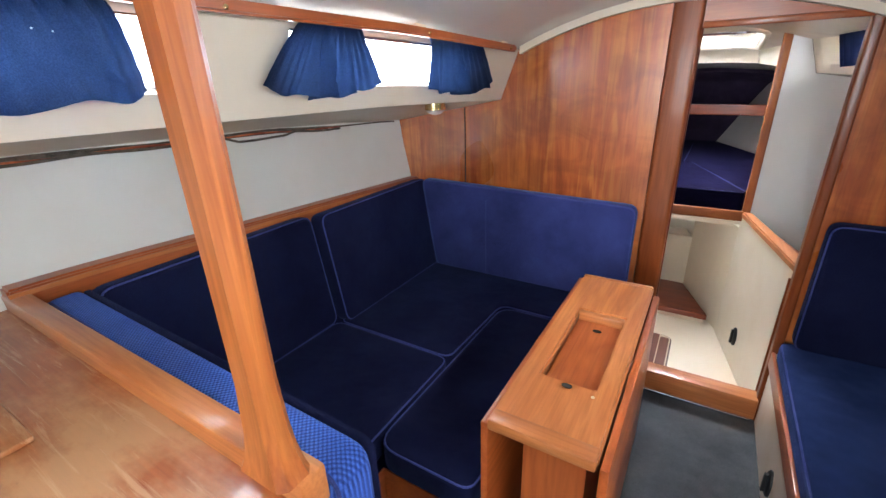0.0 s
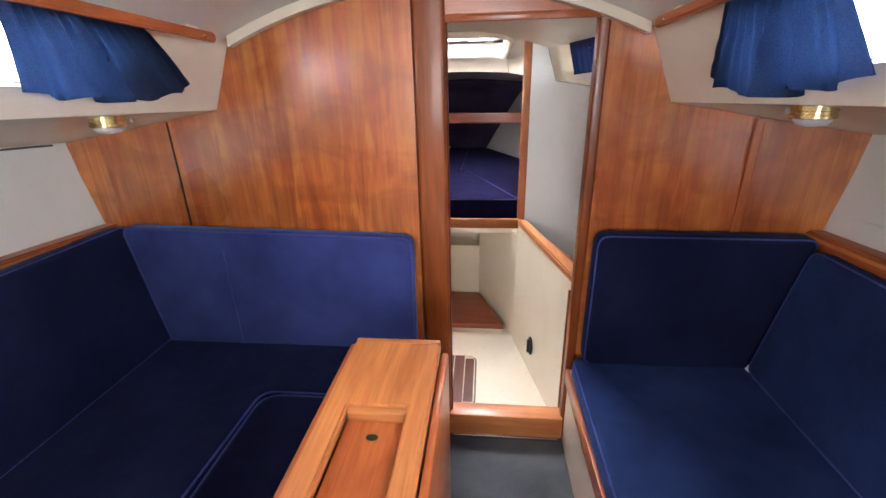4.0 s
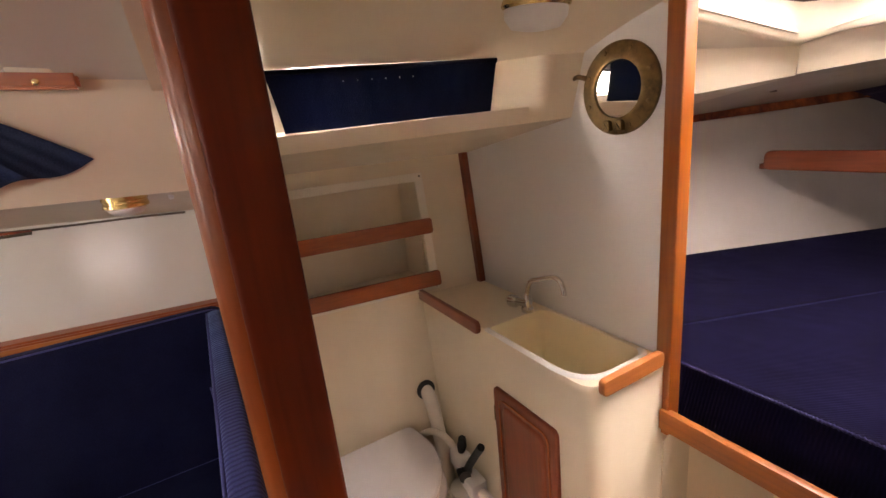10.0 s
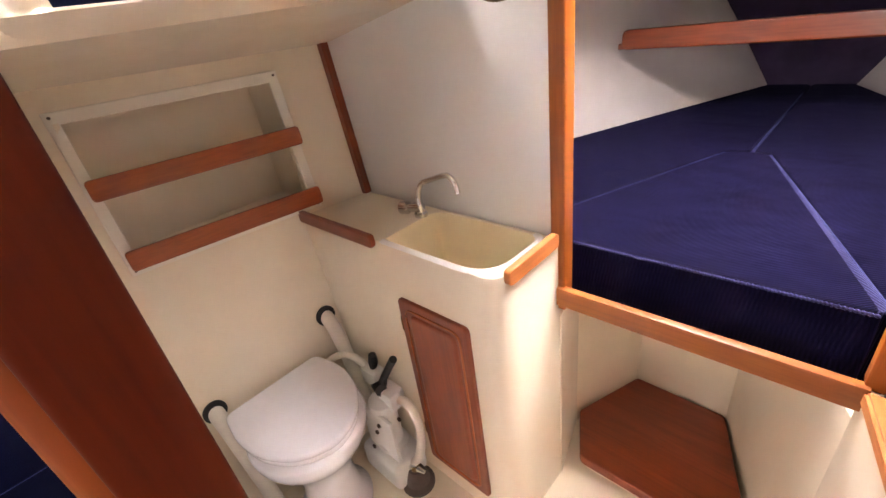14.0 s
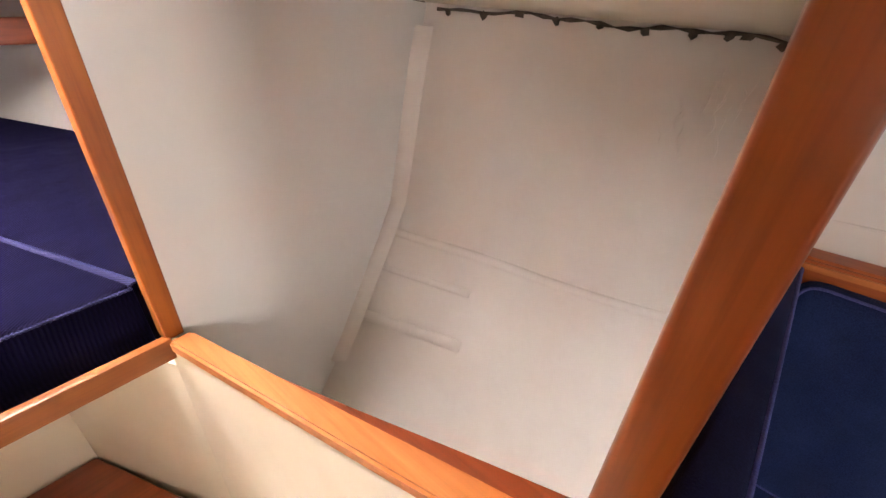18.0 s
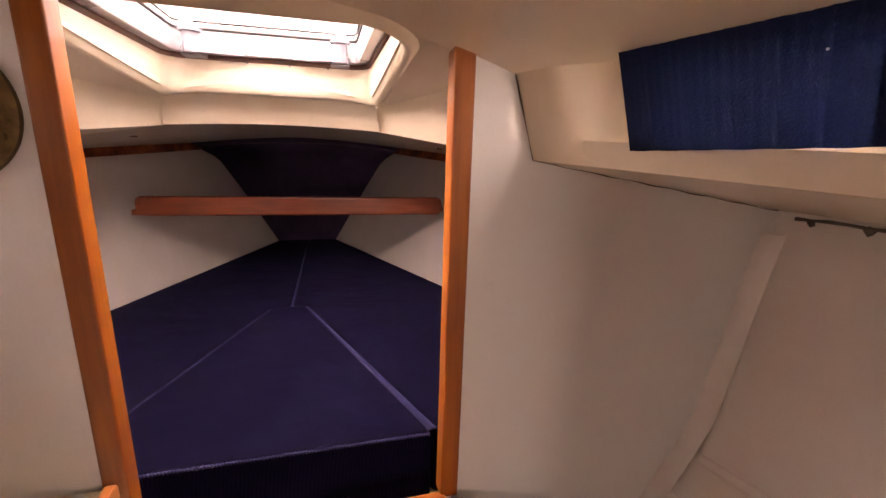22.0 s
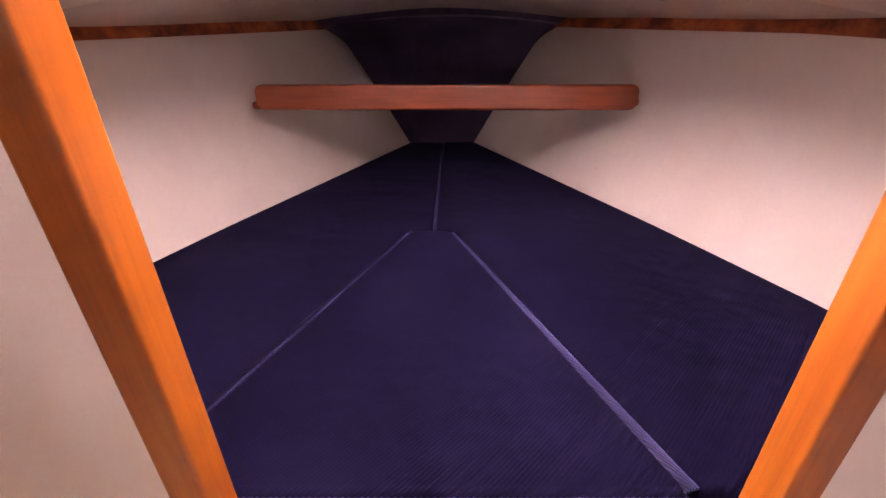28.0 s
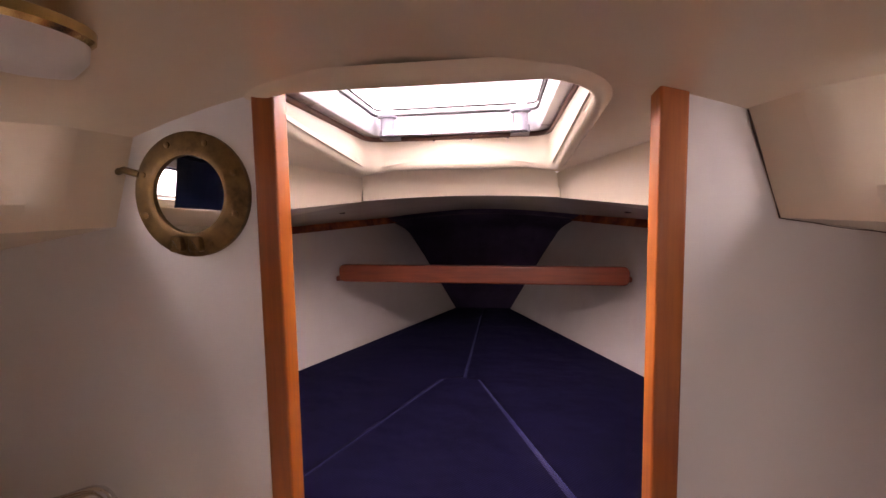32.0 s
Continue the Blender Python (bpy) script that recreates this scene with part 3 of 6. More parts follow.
# windows in the trunk's sides: y0, y1, s0, s1
WINDOWS = ((-0.75, 0.22, 0.28, 0.86), (0.50, 1.30, 0.28, 0.86), (1.93, 2.37, 0.40, 0.85))
for s, side in SIDES:
    def trunk_at(y, q, s=s):
        w, z = trunk(y, q)
        return (XC + s * (w + recess(y, q)), y, z)

    def trunk_hole(y, q):
        return any(a < y < b and c < q < d for a, b, c, d in WINDOWS)
    ys = span(AFT, 3.343, 26, *TY_[2:6], BH1, HY0, *[v for w in WINDOWS for v in w[:2]], *[1.79 + 0.0125 * i for i in range(8)], *[2.40 + 0.015 * i for i in range(9)])
    vs = sorted({0.0, 0.05, 0.1, 0.15, 0.2, 0.25, 0.3, 0.34, 0.9, 0.93, 0.96, 1.0} | {v for w in WINDOWS for v in w[2:]})
    ob = part("wall_trunk_" + side, shell(trunk_at, ys, vs, (s * 0.04, 0, 0.012), trunk_hole), GEL)
    tagged(smooth(ob, 25), "cream moulded cabin side with long window openings", "wall", kind="structure")
    for k, (a, b, c, d) in enumerate(WINDOWS):
        win = thing("window_%d" % (k + 1 + (3 if s > 0 else 0)), "long low cabin window with a bright sky outside", "window", kind="structure")
        def pane(y, q, s=s):
            w, z = trunk(y, q)
            return (XC + s * (w + 0.035 + recess(y, q)), y, z + 0.01)
        gl = part("pane", shell(pane, (a - 0.01, b + 0.01), (c - 0.02, d + 0.02), (s * 0.006, 0, 0)), GLASS, win)
        gl.visible_shadow = False
        fr = bmesh.new()
        cs = [Vector((XC + s * (trunk(y, q)[0] + 0.026 + recess(y, q)), y, trunk(y, q)[1] + 0.006)) for y, q in ((a, c), (b, c), (b, d), (a, d))]
        for i in range(4):
            tube([cs[i], cs[(i + 1) % 4]], 0.008, 6, bm=fr)
        part("window_frame", fr, ALU, win)
        ym, (wm, zm) = (a + b) / 2, trunk((a + b) / 2, 0.57)
        eye = (XC + s * (wm + 0.12), ym, zm + 0.05)
        sky_lamp("window_daylight", eye, (XC, ym, zm - 0.1), b - a + 0.1, 0.26, (22 if k < 2 else 48))

# roof with the hatch opening


def roof_at(y, q):
    x = XC + q * (at_y(y, UP_W) + recess(y, 1.0))
    return (x, y, roof_z(x, y))


ROOF_OFF = (0, 0, 0.045)
qs = [-1, -0.85, -0.7, -0.5, -0.3, -0.1, 0.1, 0.3, 0.5, 0.7, 0.85, 1]
ob = part("ceiling_saloon", shell(roof_at, span(AFT, BH1, 16, *TY_[1:5]), qs, ROOF_OFF), CEIL)
tagged(smooth(ob), "glossy pale arched headliner over the saloon", "ceiling", kind="structure")
ob = part("ceiling_toilet_compartment", shell(roof_at, span(BH1, HY0, 12, TY_[5], *[1.79 + 0.0125 * i for i in range(8)], *[2.40 + 0.015 * i for i in range(9)]), qs, ROOF_OFF), GEL)
tagged(smooth(ob), "cream moulded headliner between the bulkheads", "ceiling", kind="structure")


def fore_at(y, x):
    w = at_y(y, UP_W)
    xx = max(XC - w, min(XC + w, x))
    return (xx, y, roof_z(xx, y))


xs = [XC - 0.47, -0.42, HX0, -0.2, XC, 0.06, HX1, 0.3, XC + 0.47]
bmf = shell(fore_at, span(HY0, 3.30, 8, HY1), xs, ROOF_OFF, lambda y, x: HX0 < x < HX1 and y < HY1)
ob = part("ceiling_forepeak", bmf, GEL)
tagged(smooth(ob), "cream moulded roof lining round the fore hatch", "ceiling", kind="structure")


def front_at(x, q):
    lo = (XC + x * 0.316, 3.343 - 0.03 * x * x, 1.412 + 0.012 * (1 - x * x))
    hi = (XC + x * 0.302, 3.30 - 0.02 * x * x, 1.49 + 0.03 * (1 - x * x))
    return tuple(a + (b - a) * q for a, b in zip(lo, hi))


ob = part("wall_trunk_front", shell(front_at, span(-1, 1, 8), (0, 0.5, 1.0), (0, 0.04, 0.02)), GEL)
tagged(smooth(ob), "cream moulded front of the cabin trunk, slightly curved", "wall", kind="structure")


def foredeck_at(y, q):
    w = half_beam(y, 1.33) + 0.01
    x = abs(q) * w
    zc = float(np.interp(y, (3.34, 3.9, 4.85, 5.1), (1.424, 1.405, 1.385, 1.38)))
    ze = float(np.interp(y, (3.34, 4.85, 5.1), (1.30, 1.345, 1.35)))
    edge = 1.412 + 0.012 * (1 - (x / 0.316) ** 2) if x < 0.316 else 1.412 - 0.112 * (x - 0.316) / (w - 0.316)
    f = ease(3.34, 4.1, y)
    back = 0.03 * min(1.0, x / 0.316) ** 2 * max(0.0, 1 - max(0.0, x - 0.316) / 0.03) if y < 3.35 else 0.0
    return (XC + q * w, y - back, (1 - f) * edge + f * (zc + (ze - zc) * abs(q) ** 1.6))


DECKG = painted("foredeck_paint", (0.76, 0.67, 0.56), 0.36, (0.62, 0.5, 0.38), 0.3, 0.08, coat=0.8)
ob = part("ceiling_foredeck", shell(foredeck_at, span(3.343, 5.1, 14), span(-1, 1, 24, -0.316 / (half_beam(3.343, 1.33) + 0.01), 0.316 / (half_beam(3.343, 1.33) + 0.01)), (0, 0, 0.03)), DECKG)
tagged(smooth(ob), "cream underside of the foredeck over the berth", "ceiling", kind="structure")

# sole, floors, aft closure
part_floor = part("floor_saloon", box(-0.62, 0.62, AFT, BH0 + 0.02, FS - 0.04, FS), CARPET)
tagged(part_floor, "dark grey carpeted cabin sole", "floor", kind="structure")
ob = part("floor_bilge", box(-0.9, 0.75, AFT, 2.6, -0.26, -0.2), DARK)
tagged(ob, "dark hidden bottom of the hull", "floor", kind="structure")
ob = part("wall_aft", shell(lambda x, z: (x, AFT, z), (-1.6, -0.45, 0.35, 1.5), (-0.2, 0.35, 1.62, 1.85), (0, -0.03, 0), lambda x, z: -0.45 < x < 0.35 and 0.35 < z < 1.62), FORMICA)
tagged(ob, "white after bulkhead with the open companionway", "wall", kind="structure")
sky_lamp("companionway_daylight", (-0.05, AFT - 0.35, 1.5), (-0.05, 0.6, 0.9), 0.85, 1.2, 60)
sky_lamp("hatch_daylight", (-0.36, 3.06, 2.12), (-0.24, 2.98, 1.4), 1.5, 1.4, 160, (1.0, 0.95, 0.93))
sky_lamp("hatch_daylight", ((HX0 + HX1) / 2, 2.92, 1.75), (-0.065, 2.95, 0.7), 0.60, 0.62, 26, (1.0, 0.95, 0.93))


_m, _nt, _b = nodes_of("overcast_sky")
_e = _nt.nodes.new("ShaderNodeEmission")
_e.inputs["Color"].default_value, _e.inputs["Strength"].default_value = (1.0, 0.985, 1.0, 1), 7.0
_nt.links.new(_e.outputs[0], _nt.nodes["Material Output"].inputs[0])
ob = part("backdrop_sky", shell(lambda x, z: (x, 60.0, z), (-70, 0, 70), (2, 40, 80), (0, 0.2, 0)), _m)
tagged(ob, "bright overcast sky beyond the bow", "sky", kind="structure")

# ---- main bulkhead ----
def bulk_panel(name, x0, x1, y0, y1, material, parent, n=10, label="", dz=0.0, zmin=None):
    kinks = [XC + k * w for k in (-1, 1) for w in (at_y(y0, UP_W), at_y(y0, LOW_W)) if x0 < XC + k * w < x1]
    us = span(x0, x1, n, *kinks)
    def f(x, q):
        lo = max(zmin if zmin is not None else FS, hull_foot(x, y0) - 0.02)
        hi = liner_top(x, y0) + dz
        return (x, y0, lo + (max(hi, lo + 0.01) - lo) * q)
    return part(name, shell(f, us, (0, 0.35, 0.7, 1.0), (0, y1 - y0, 0)), material, parent, label)


XP0, XP1, XJ0, XJ1 = -0.132, -0.026, 0.434, 0.467  # post and jamb
mb = thing("wall_main_bulkhead", "varnished teak veneer bulkhead between saloon and toilet compartment", "wall", kind="structure")
bulk_panel("veneer_panel", -1.012, XP0, BH0, BH1 - 0.012, VEN, mb, 16)
bulk_panel("veneer_panel", -1.46, -1.012, BH0 - 0.004, BH1 - 0.012, VEN, mb, 8)
bulk_panel("veneer_panel", XJ1, 0.945, BH0, BH1 - 0.012, VEN, mb, 9)
bulk_panel("veneer_panel", 0.95, 1.36, BH0 - 0.003, BH1 - 0.012, VEN, mb, 8)
bulk_panel("white_back", -1.40, XP0, BH1 - 0.012, BH1, FORMICA, mb, 16, "white laminate on the toilet side", zmin=FH)
bulk_panel("white_back", XJ1, 1.30, BH1 - 0.012, BH1, FORMICA, mb, 12, "white laminate on the locker side", zmin=FH)
part("panel_joint", box(-1.0135, -1.0105, BH0 - 0.006, BH0, 0.3, liner_top(-1.012, BH0) - 0.004), DARK, mb, "dark joint between the veneer panels")
smooth(part("batten", slab(rounded([(0.932, BH0 - 0.012), (0.958, BH0 - 0.012), (0.958, BH0), (0.932, BH0)], 0.004), 0.28, liner_top(0.945, BH0) - 0.004), TZ, mb))


def arch_strip(x0, x1, y0, y1, below, above, n=14):
    """A strip that follows the roof's arch across the boat."""
    return shell(lambda x, q: (x, y0, liner_top(x, BH0) - below + (below + above) * q), span(x0, x1, n), (0, 1), (0, y1 - y0, 0))


ob = part("trim_arch", arch_strip(XC - 0.645, XC + 0.645, BH0 - 0.035, BH0 - 0.002, 0.028, 0.01, 20), GEL)
tagged(smooth(ob), "cream moulded rib of the headliner over the bulkhead", "trim", kind="structure")

frame_ = thing("door_frame", "varnished teak frame of the doorway in the bulkhead", "door frame", kind="structure")
smooth(part("post", slab(rounded([(XP0, BH0 - 0.004), (XP1, BH0 - 0.004), (XP1, BH1 - 0.002), (XP0, BH1 - 0.002)], 0.018), FS, liner_top(-0.08, BH0) - 0.02), RZ_, frame_))
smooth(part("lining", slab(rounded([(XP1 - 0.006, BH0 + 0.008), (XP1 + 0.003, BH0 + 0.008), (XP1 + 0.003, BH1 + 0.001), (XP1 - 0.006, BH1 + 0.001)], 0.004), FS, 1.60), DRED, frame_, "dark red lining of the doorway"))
smooth(part("jamb", slab(rounded([(XJ0, BH0 - 0.002), (XJ1, BH0 - 0.006), (XJ1, BH1 + 0.002), (XJ0, BH1 - 0.002)], 0.008), FS, 1.56), RZ_, frame_))
hd = shell(lambda x, q: (x, BH0 - 0.008, 1.535 + (max(1.55, liner_top(x, BH0) - 0.03) - 1.535) * q), span(XP1, XJ1, 10), (0, 1), (0, BH1 - BH0 + 0.012, 0))
part("header", hd, TX, frame_)
smooth(part("header_lip", box(XP1, XJ0, BH0 - 0.018, BH0 - 0.004, 1.528, 1.55, 0.004), TX, frame_))
smooth(part("sill", box(XP1 - 0.1, XJ0 + 0.006, BH0 - 0.02, BH1 + 0.012, FS + 0.012, 0.036, 0.006), GX, frame_))
part("carpet_edge", box(XP1, XJ0 - 0.01, BH0 - 0.026, BH0 - 0.02, FS, FS + 0.014, 0.002), CHROME, frame_, "thin metal strip at the carpet's edge")

# ---- forward bulkhead ----
fbk = thing("wall_forward_bulkhead", "white laminate bulkhead before the berth, with an open doorway", "wall", kind="structure")
def fwd_panel(x0, x1, zmin, n=12):
    def f(x, q):
        lo = max(zmin, hull_foot(x, FB0) - 0.02)
        hi = liner_top(x, FB0)
        return (x, FB0, lo + (max(hi, lo + 0.01) - lo) * q)
    kinks = [XC + k * w for k in (-1, 1) for w in (at_y(FB0, UP_W), at_y(FB0, LOW_W)) if x0 < XC + k * w < x1]
    return shell(f, span(x0, x1, n, *kinks), (0, 0.3, 0.6, 1.0), (0, FB1 - FB0, 0))
part("panel", fwd_panel(-1.28, -0.318, FH), FORMICA, fbk)
part("panel", fwd_panel(0.318, 1.13, FH), FORMICA, fbk)

vf = thing("berth_door_frame", "varnished teak posts and fascia of the berth opening", "door frame", kind="structure")
for x0, x1, z1 in ((-0.327, -0.288, 1.585), (0.289, 0.328, 1.563)):
    smooth(part("post", slab(rounded([(x0, FB0 - 0.008), (x1, FB0 - 0.008), (x1, FB1 + 0.006), (x0, FB1 + 0.006)], 0.005), 0.56 if x0 < 0 else 0.625, z1), AMBER, vf))
smooth(part("fascia", box(-0.345, 0.30, FB0 - 0.018, FB0 + 0.005, 0.575, 0.632, 0.005), AMBX, vf))

# ---- berth platform and hull timbers in the forepeak ----
def hull_outline(y0, y1, z, gap, n=14):
    ys = [y0 + (y1 - y0) * i / n for i in range(n + 1)]
    return [(XC - half_beam(y, z) + gap, y) for y in ys], [(XC + half_beam(y, z) - gap, y) for y in ys]


pl, sr = hull_outline(2.67, 4.85, 0.54, -0.01)
ob = part("berth_platform", slab([*pl, *sr[::-1]], 0.52, 0.548), GEL)
tagged(ob, "cream board that carries the forward berth", "berth platform", kind="structure")


def seat_cushion(name, outline, z0, z1, r_corner, material, label, edge=0.02, crown=0.012, group="", pipe=True, m=None, piping=PIPE, category="cushion", slant=0.0):
    t = thing(name, label, category, group)
    pts = rounded(outline, r_corner)
    b = slab(pts, z0, z1, edge, 4, True, crown)
    for v in b.verts:
        if slant:
            lim = half_beam(v.co.y, v.co.z) - 0.004
            v.co.x = max(XC - lim, min(XC + lim, v.co.x))
        if slant and v.co.y < slant:
            v.co.y -= 0.02 * (z1 - v.co.z) / (z1 - z0)
    if m is not None:
        moved(b, m)
    smooth(part("pad", b, material, t), 60)
    if pipe:
        ring = [(p.x, p.y, z1 - edge * 0.3) for p in inset(pts, edge * 0.28)]
        b = tube(ring, 0.0035, 6, True)
        if m is not None:
            moved(b, m)
        smooth(part("piping", b, piping, t, "paler blue welted seam"), 80)
    return t


MZ0, MZ1 = 0.548, 0.719
pl, sr = hull_outline(2.70, 4.82, 0.68, 0.004)
BERTH = dict(edge=0.010, group="berth cushions", pipe=False, slant=2.73)
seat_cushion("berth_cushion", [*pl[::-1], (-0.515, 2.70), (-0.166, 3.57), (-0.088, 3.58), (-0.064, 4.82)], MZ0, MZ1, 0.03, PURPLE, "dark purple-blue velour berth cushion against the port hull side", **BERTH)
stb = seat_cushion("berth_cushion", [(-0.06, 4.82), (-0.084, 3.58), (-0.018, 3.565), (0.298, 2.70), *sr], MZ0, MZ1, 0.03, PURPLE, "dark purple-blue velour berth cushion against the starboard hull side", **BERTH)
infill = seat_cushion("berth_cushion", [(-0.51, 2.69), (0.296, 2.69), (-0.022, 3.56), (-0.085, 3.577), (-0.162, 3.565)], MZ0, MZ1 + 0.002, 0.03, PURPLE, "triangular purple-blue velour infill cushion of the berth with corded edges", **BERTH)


def cord(a, b, r, step=0.0045):
    """A twisted cord between two points."""
    a, b = Vector(a), Vector(b)
    n = max(2, int((b - a).length / step))
    return tube([a.lerp(b, i / n) for i in range(n + 1)], r, 6, radii=[r * (1.0 if i % 2 else 0.62) for i in range(n + 1)])


def band(a, b, w0, w1, z, th, n=24):
    """A flat woven tape that widens from a to b."""
    a, b = Vector((*a, 0)), Vector((*b, 0))
    side = Vector((-(b - a).y, (b - a).x, 0)).normalized()
    return shell(lambda u, v: tuple(a.lerp(b, u) + side * v * (w0 + (w1 - w0) * u) + Vector((0, 0, z + th * (1 - v * v)))), span(0, 1, n), (-1, -0.6, 0, 0.6, 1), (0, 0, -th))


smooth(part("cord", cord((-0.50, 2.688, MZ1 - 0.002), (0.285, 2.688, MZ1 - 0.002), 0.0042), BRAID, infill, "pale twisted welt along the front edge"), 80)
smooth(part("cord", cord((-0.502, 2.71, MZ1 + 0.001), (-0.166, 3.555, MZ1), 0.0024), BRAID, infill), 80)
smooth(part("braid", band((-0.026, 3.555), (0.292, 2.70), 0.006, 0.015, MZ1 - 0.001, 0.005), BRAID, stb, "broad pale braided seam"), 80)
smooth(part("seam", band((-0.072, 4.6), (-0.084, 3.585), 0.003, 0.006, MZ1 - 0.003, 0.004), BRAID, stb), 80)

ap = thing("anchor_locker_panel", "dark purple fabric-covered panel that closes the bow", "panel", kind="structure")
def anchor(x, q):
    z = 0.60 + (1.405 - 0.60) * q - 0.05 * x * x * ease(0.7, 1.0, q)
    y = 4.85 - 0.29 * max(0.0, (q - 0.78) / 0.22) ** 2.2
    return (XC + x * (half_beam(y, z) + 0.012), y, z)
smooth(part("lining", shell(anchor, span(-1, 1, 12), span(0, 0.8, 5, *[0.84 + 0.02 * i for i in range(9)]), (0, 0.02, 0.004)), PANEL, ap), 80)

smooth(part("welt", tube([Vector(anchor(x, 0.945)) + Vector((0, -0.004, 0)) for x in span(-0.97, 0.97, 24)], 0.006, 8), PANEL_LIT, ap, "rolled edge along the top, coloured paler as the lit cloth"), 80)
for x in (-0.58, 0.53):
    zz = foredeck_at(3.62, (x - XC) / (half_beam(3.62, 1.33) + 0.01))[2]
    ob = part("deck_fastening", moved(lathe([(0.008, -0.003), (0.007, 0.003)], 10, 1.6, 0.8), Matrix.Translation((x, 3.62, zz - 0.001))), GASKET)
    tagged(smooth(ob), "small dark fastening under the foredeck", "fastening", "deck fastenings")

bar = thing("berth_crossbar", "varnished mahogany bar with rounded ends across the berth", "wooden bar")
smooth(part("bar", moved(slab(rounded([(-0.635, 1.045), (0.68, 1.045), (0.68, 1.128), (-0.635, 1.128)], 0.03, 6), 0, 0.028, 0.006, 3, True), axes((XC, 3.892, 0), (1, -0.02, -0.006), (0, 0, 1), (0, -1, 0))), MX, bar))
for x in (-0.635, 0.68):
    smooth(part("end_block", box(XC + x - 0.02, XC + x + 0.02, 3.885, 3.93, 1.05, 1.075, 0.006), MX, bar))

for s, side in SIDES:
    def strip(y, q, s=s):
        z = float(np.interp(y, (2.63, 3.5, 4.84), (1.245, 1.300, 1.333))) + 0.05 * (q - 0.5)
        return (XC + s * (half_beam(y, z) - 0.004), y, z)
    ob = part("trim_hull_joint", shell(strip, span(2.635, 4.84, 20), (0, 1), (-s * 0.012, 0, 0)), RUST)
    tagged(smooth(ob), "dark red stained timber strip along the hull and deck joint", "trim", kind="structure")

# ---- hatch ----
hatch = thing("fore_hatch", "clear fore hatch in a moulded cream coaming with two grey latches", "hatch")
out = rounded([(HX0, HY0), (HX1, HY0), (HX1, HY1), (HX0, HY1)], 0.07, 6)
lip = bmesh.new()
prof = ((0.046, 0.030), (0.034, -0.002), (0.022, -0.012), (0.010, -0.008), (0.002, 0.010), (-0.003, 0.04), (-0.004, 0.10))
loops = []
for d, dz in prof:
    loops.append([lip.verts.new((p.x, p.y, (1 - ease(0.0, 0.1, dz)) * (roof_z(p.x, min(p.y, 3.22)) - 0.004) + ease(0.0, 0.1, dz) * 1.495 + dz)) for p in inset(out, -d)])
for lo, hi in zip(loops, loops[1:]):
    for i in range(len(out)):
        j = (i + 1) % len(out)
        lip.faces.new((lo[i], lo[j], hi[j], hi[i]))
smooth(part("coaming", lip, GEL, hatch), 60)
ring = inset(out, 0.004)
smooth(part("seal", tube([(p.x, p.y, 1.590) for p in ring], 0.007, 8, True), SEALB, hatch, "old reddish-brown rubber seal"), 80)
fr_ = bmesh.new()
loops = [[fr_.verts.new((p.x, p.y, z)) for p in inset(out, d)] for d, z in ((0.006, 1.596), (0.034, 1.596), (0.038, 1.602), (0.038, 1.662), (0.030, 1.668))]
for lo, hi in zip(loops, loops[1:]):
    for k in range(len(out)):
        fr_.faces.new((lo[k], lo[(k + 1) % len(out)], hi[(k + 1) % len(out)], hi[k]))
smooth(part("hatch_frame", fr_, FRAMEW, hatch, "pale grey hatch frame"), 40)
for d, z in ((0.040, 1.652), (0.041, 1.668)):
    smooth(part("inner_seal", tube([(p.x, p.y, z) for p in inset(out, d)], 0.0035, 6, True), BLACK, hatch, "thin black pane seal"), 80)
gl = part("pane", slab(inset(out, 0.034), 1.674, 1.682), GLASS, hatch)
gl.visible_shadow = False
for x, s in ((-0.252, 1), (0.118, -1)):
    ly = HY1 - 0.068
    la = part("latch", moved(lathe([(0.020, 0), (0.020, 0.048), (0.027, 0.050), (0.027, 0.056), (0.018, 0.060), (0.004, 0.061)], 16), Matrix.Translation((x, ly, 1.588))), GREYP, hatch, "grey plastic hatch latch")
    smooth(la)
    smooth(part("lever", slab(rounded([(x - 0.012, ly - 0.014), (x + s * 0.125, ly + 0.006), (x + s * 0.125, ly + 0.018), (x - 0.012, ly + 0.014)][::s], 0.004), 1.590, 1.608, 0.004), GREYP, la))
    smooth(part("base", slab(rounded([(x - 0.026, ly), (x + 0.026, ly), (x + 0.026, HY1 - 0.012), (x - 0.026, HY1 - 0.012)], 0.006), 1.584, 1.606, 0.004), GREYP, la))
    smooth(part("knob", moved(slab(rounded([(-0.012, -0.007), (0.012, -0.007), (0.012, 0.007), (-0.012, 0.007)], 0.004), 0, 0.024, 0.004), pose(x, ly, 1.646, 0, -s * 14, 0)), WHITE, la, "pale latch tip"))
for x in (-0.13, -0.02, 0.085):
    smooth(part("screw", moved(lathe([(0.0035, 0), (0.0035, 0.004), (0.002, 0.006)], 8), pose(x, HY1 - 0.004, 1.581, 90, 0, 0)), CHROME, hatch))
for x in (-0.22, 0.09):
    smooth(part("hinge", box(x - 0.035, x + 0.035, HY0 + 0.004, HY0 + 0.03, 1.580, 1.60, 0.005), GREYP, hatch))
btn = part("roof_button", moved(lathe([(0.004, -0.006), (0.012, -0.004), (0.014, 0.004)], 14), Matrix.Translation((-0.082, 2.588, roof_z(-0.082, 2.588)))), ALU)
tagged(smooth(btn), "small round fitting on the headliner", "fitting")

LAMP_Y, LAMP_Q = 1.54, 0.42
# ---- toilet compartment ----
def liner_x(y, z):
    return -1.153 - (2.403 - y) * 0.134 - (z - 1.21) * 0.115


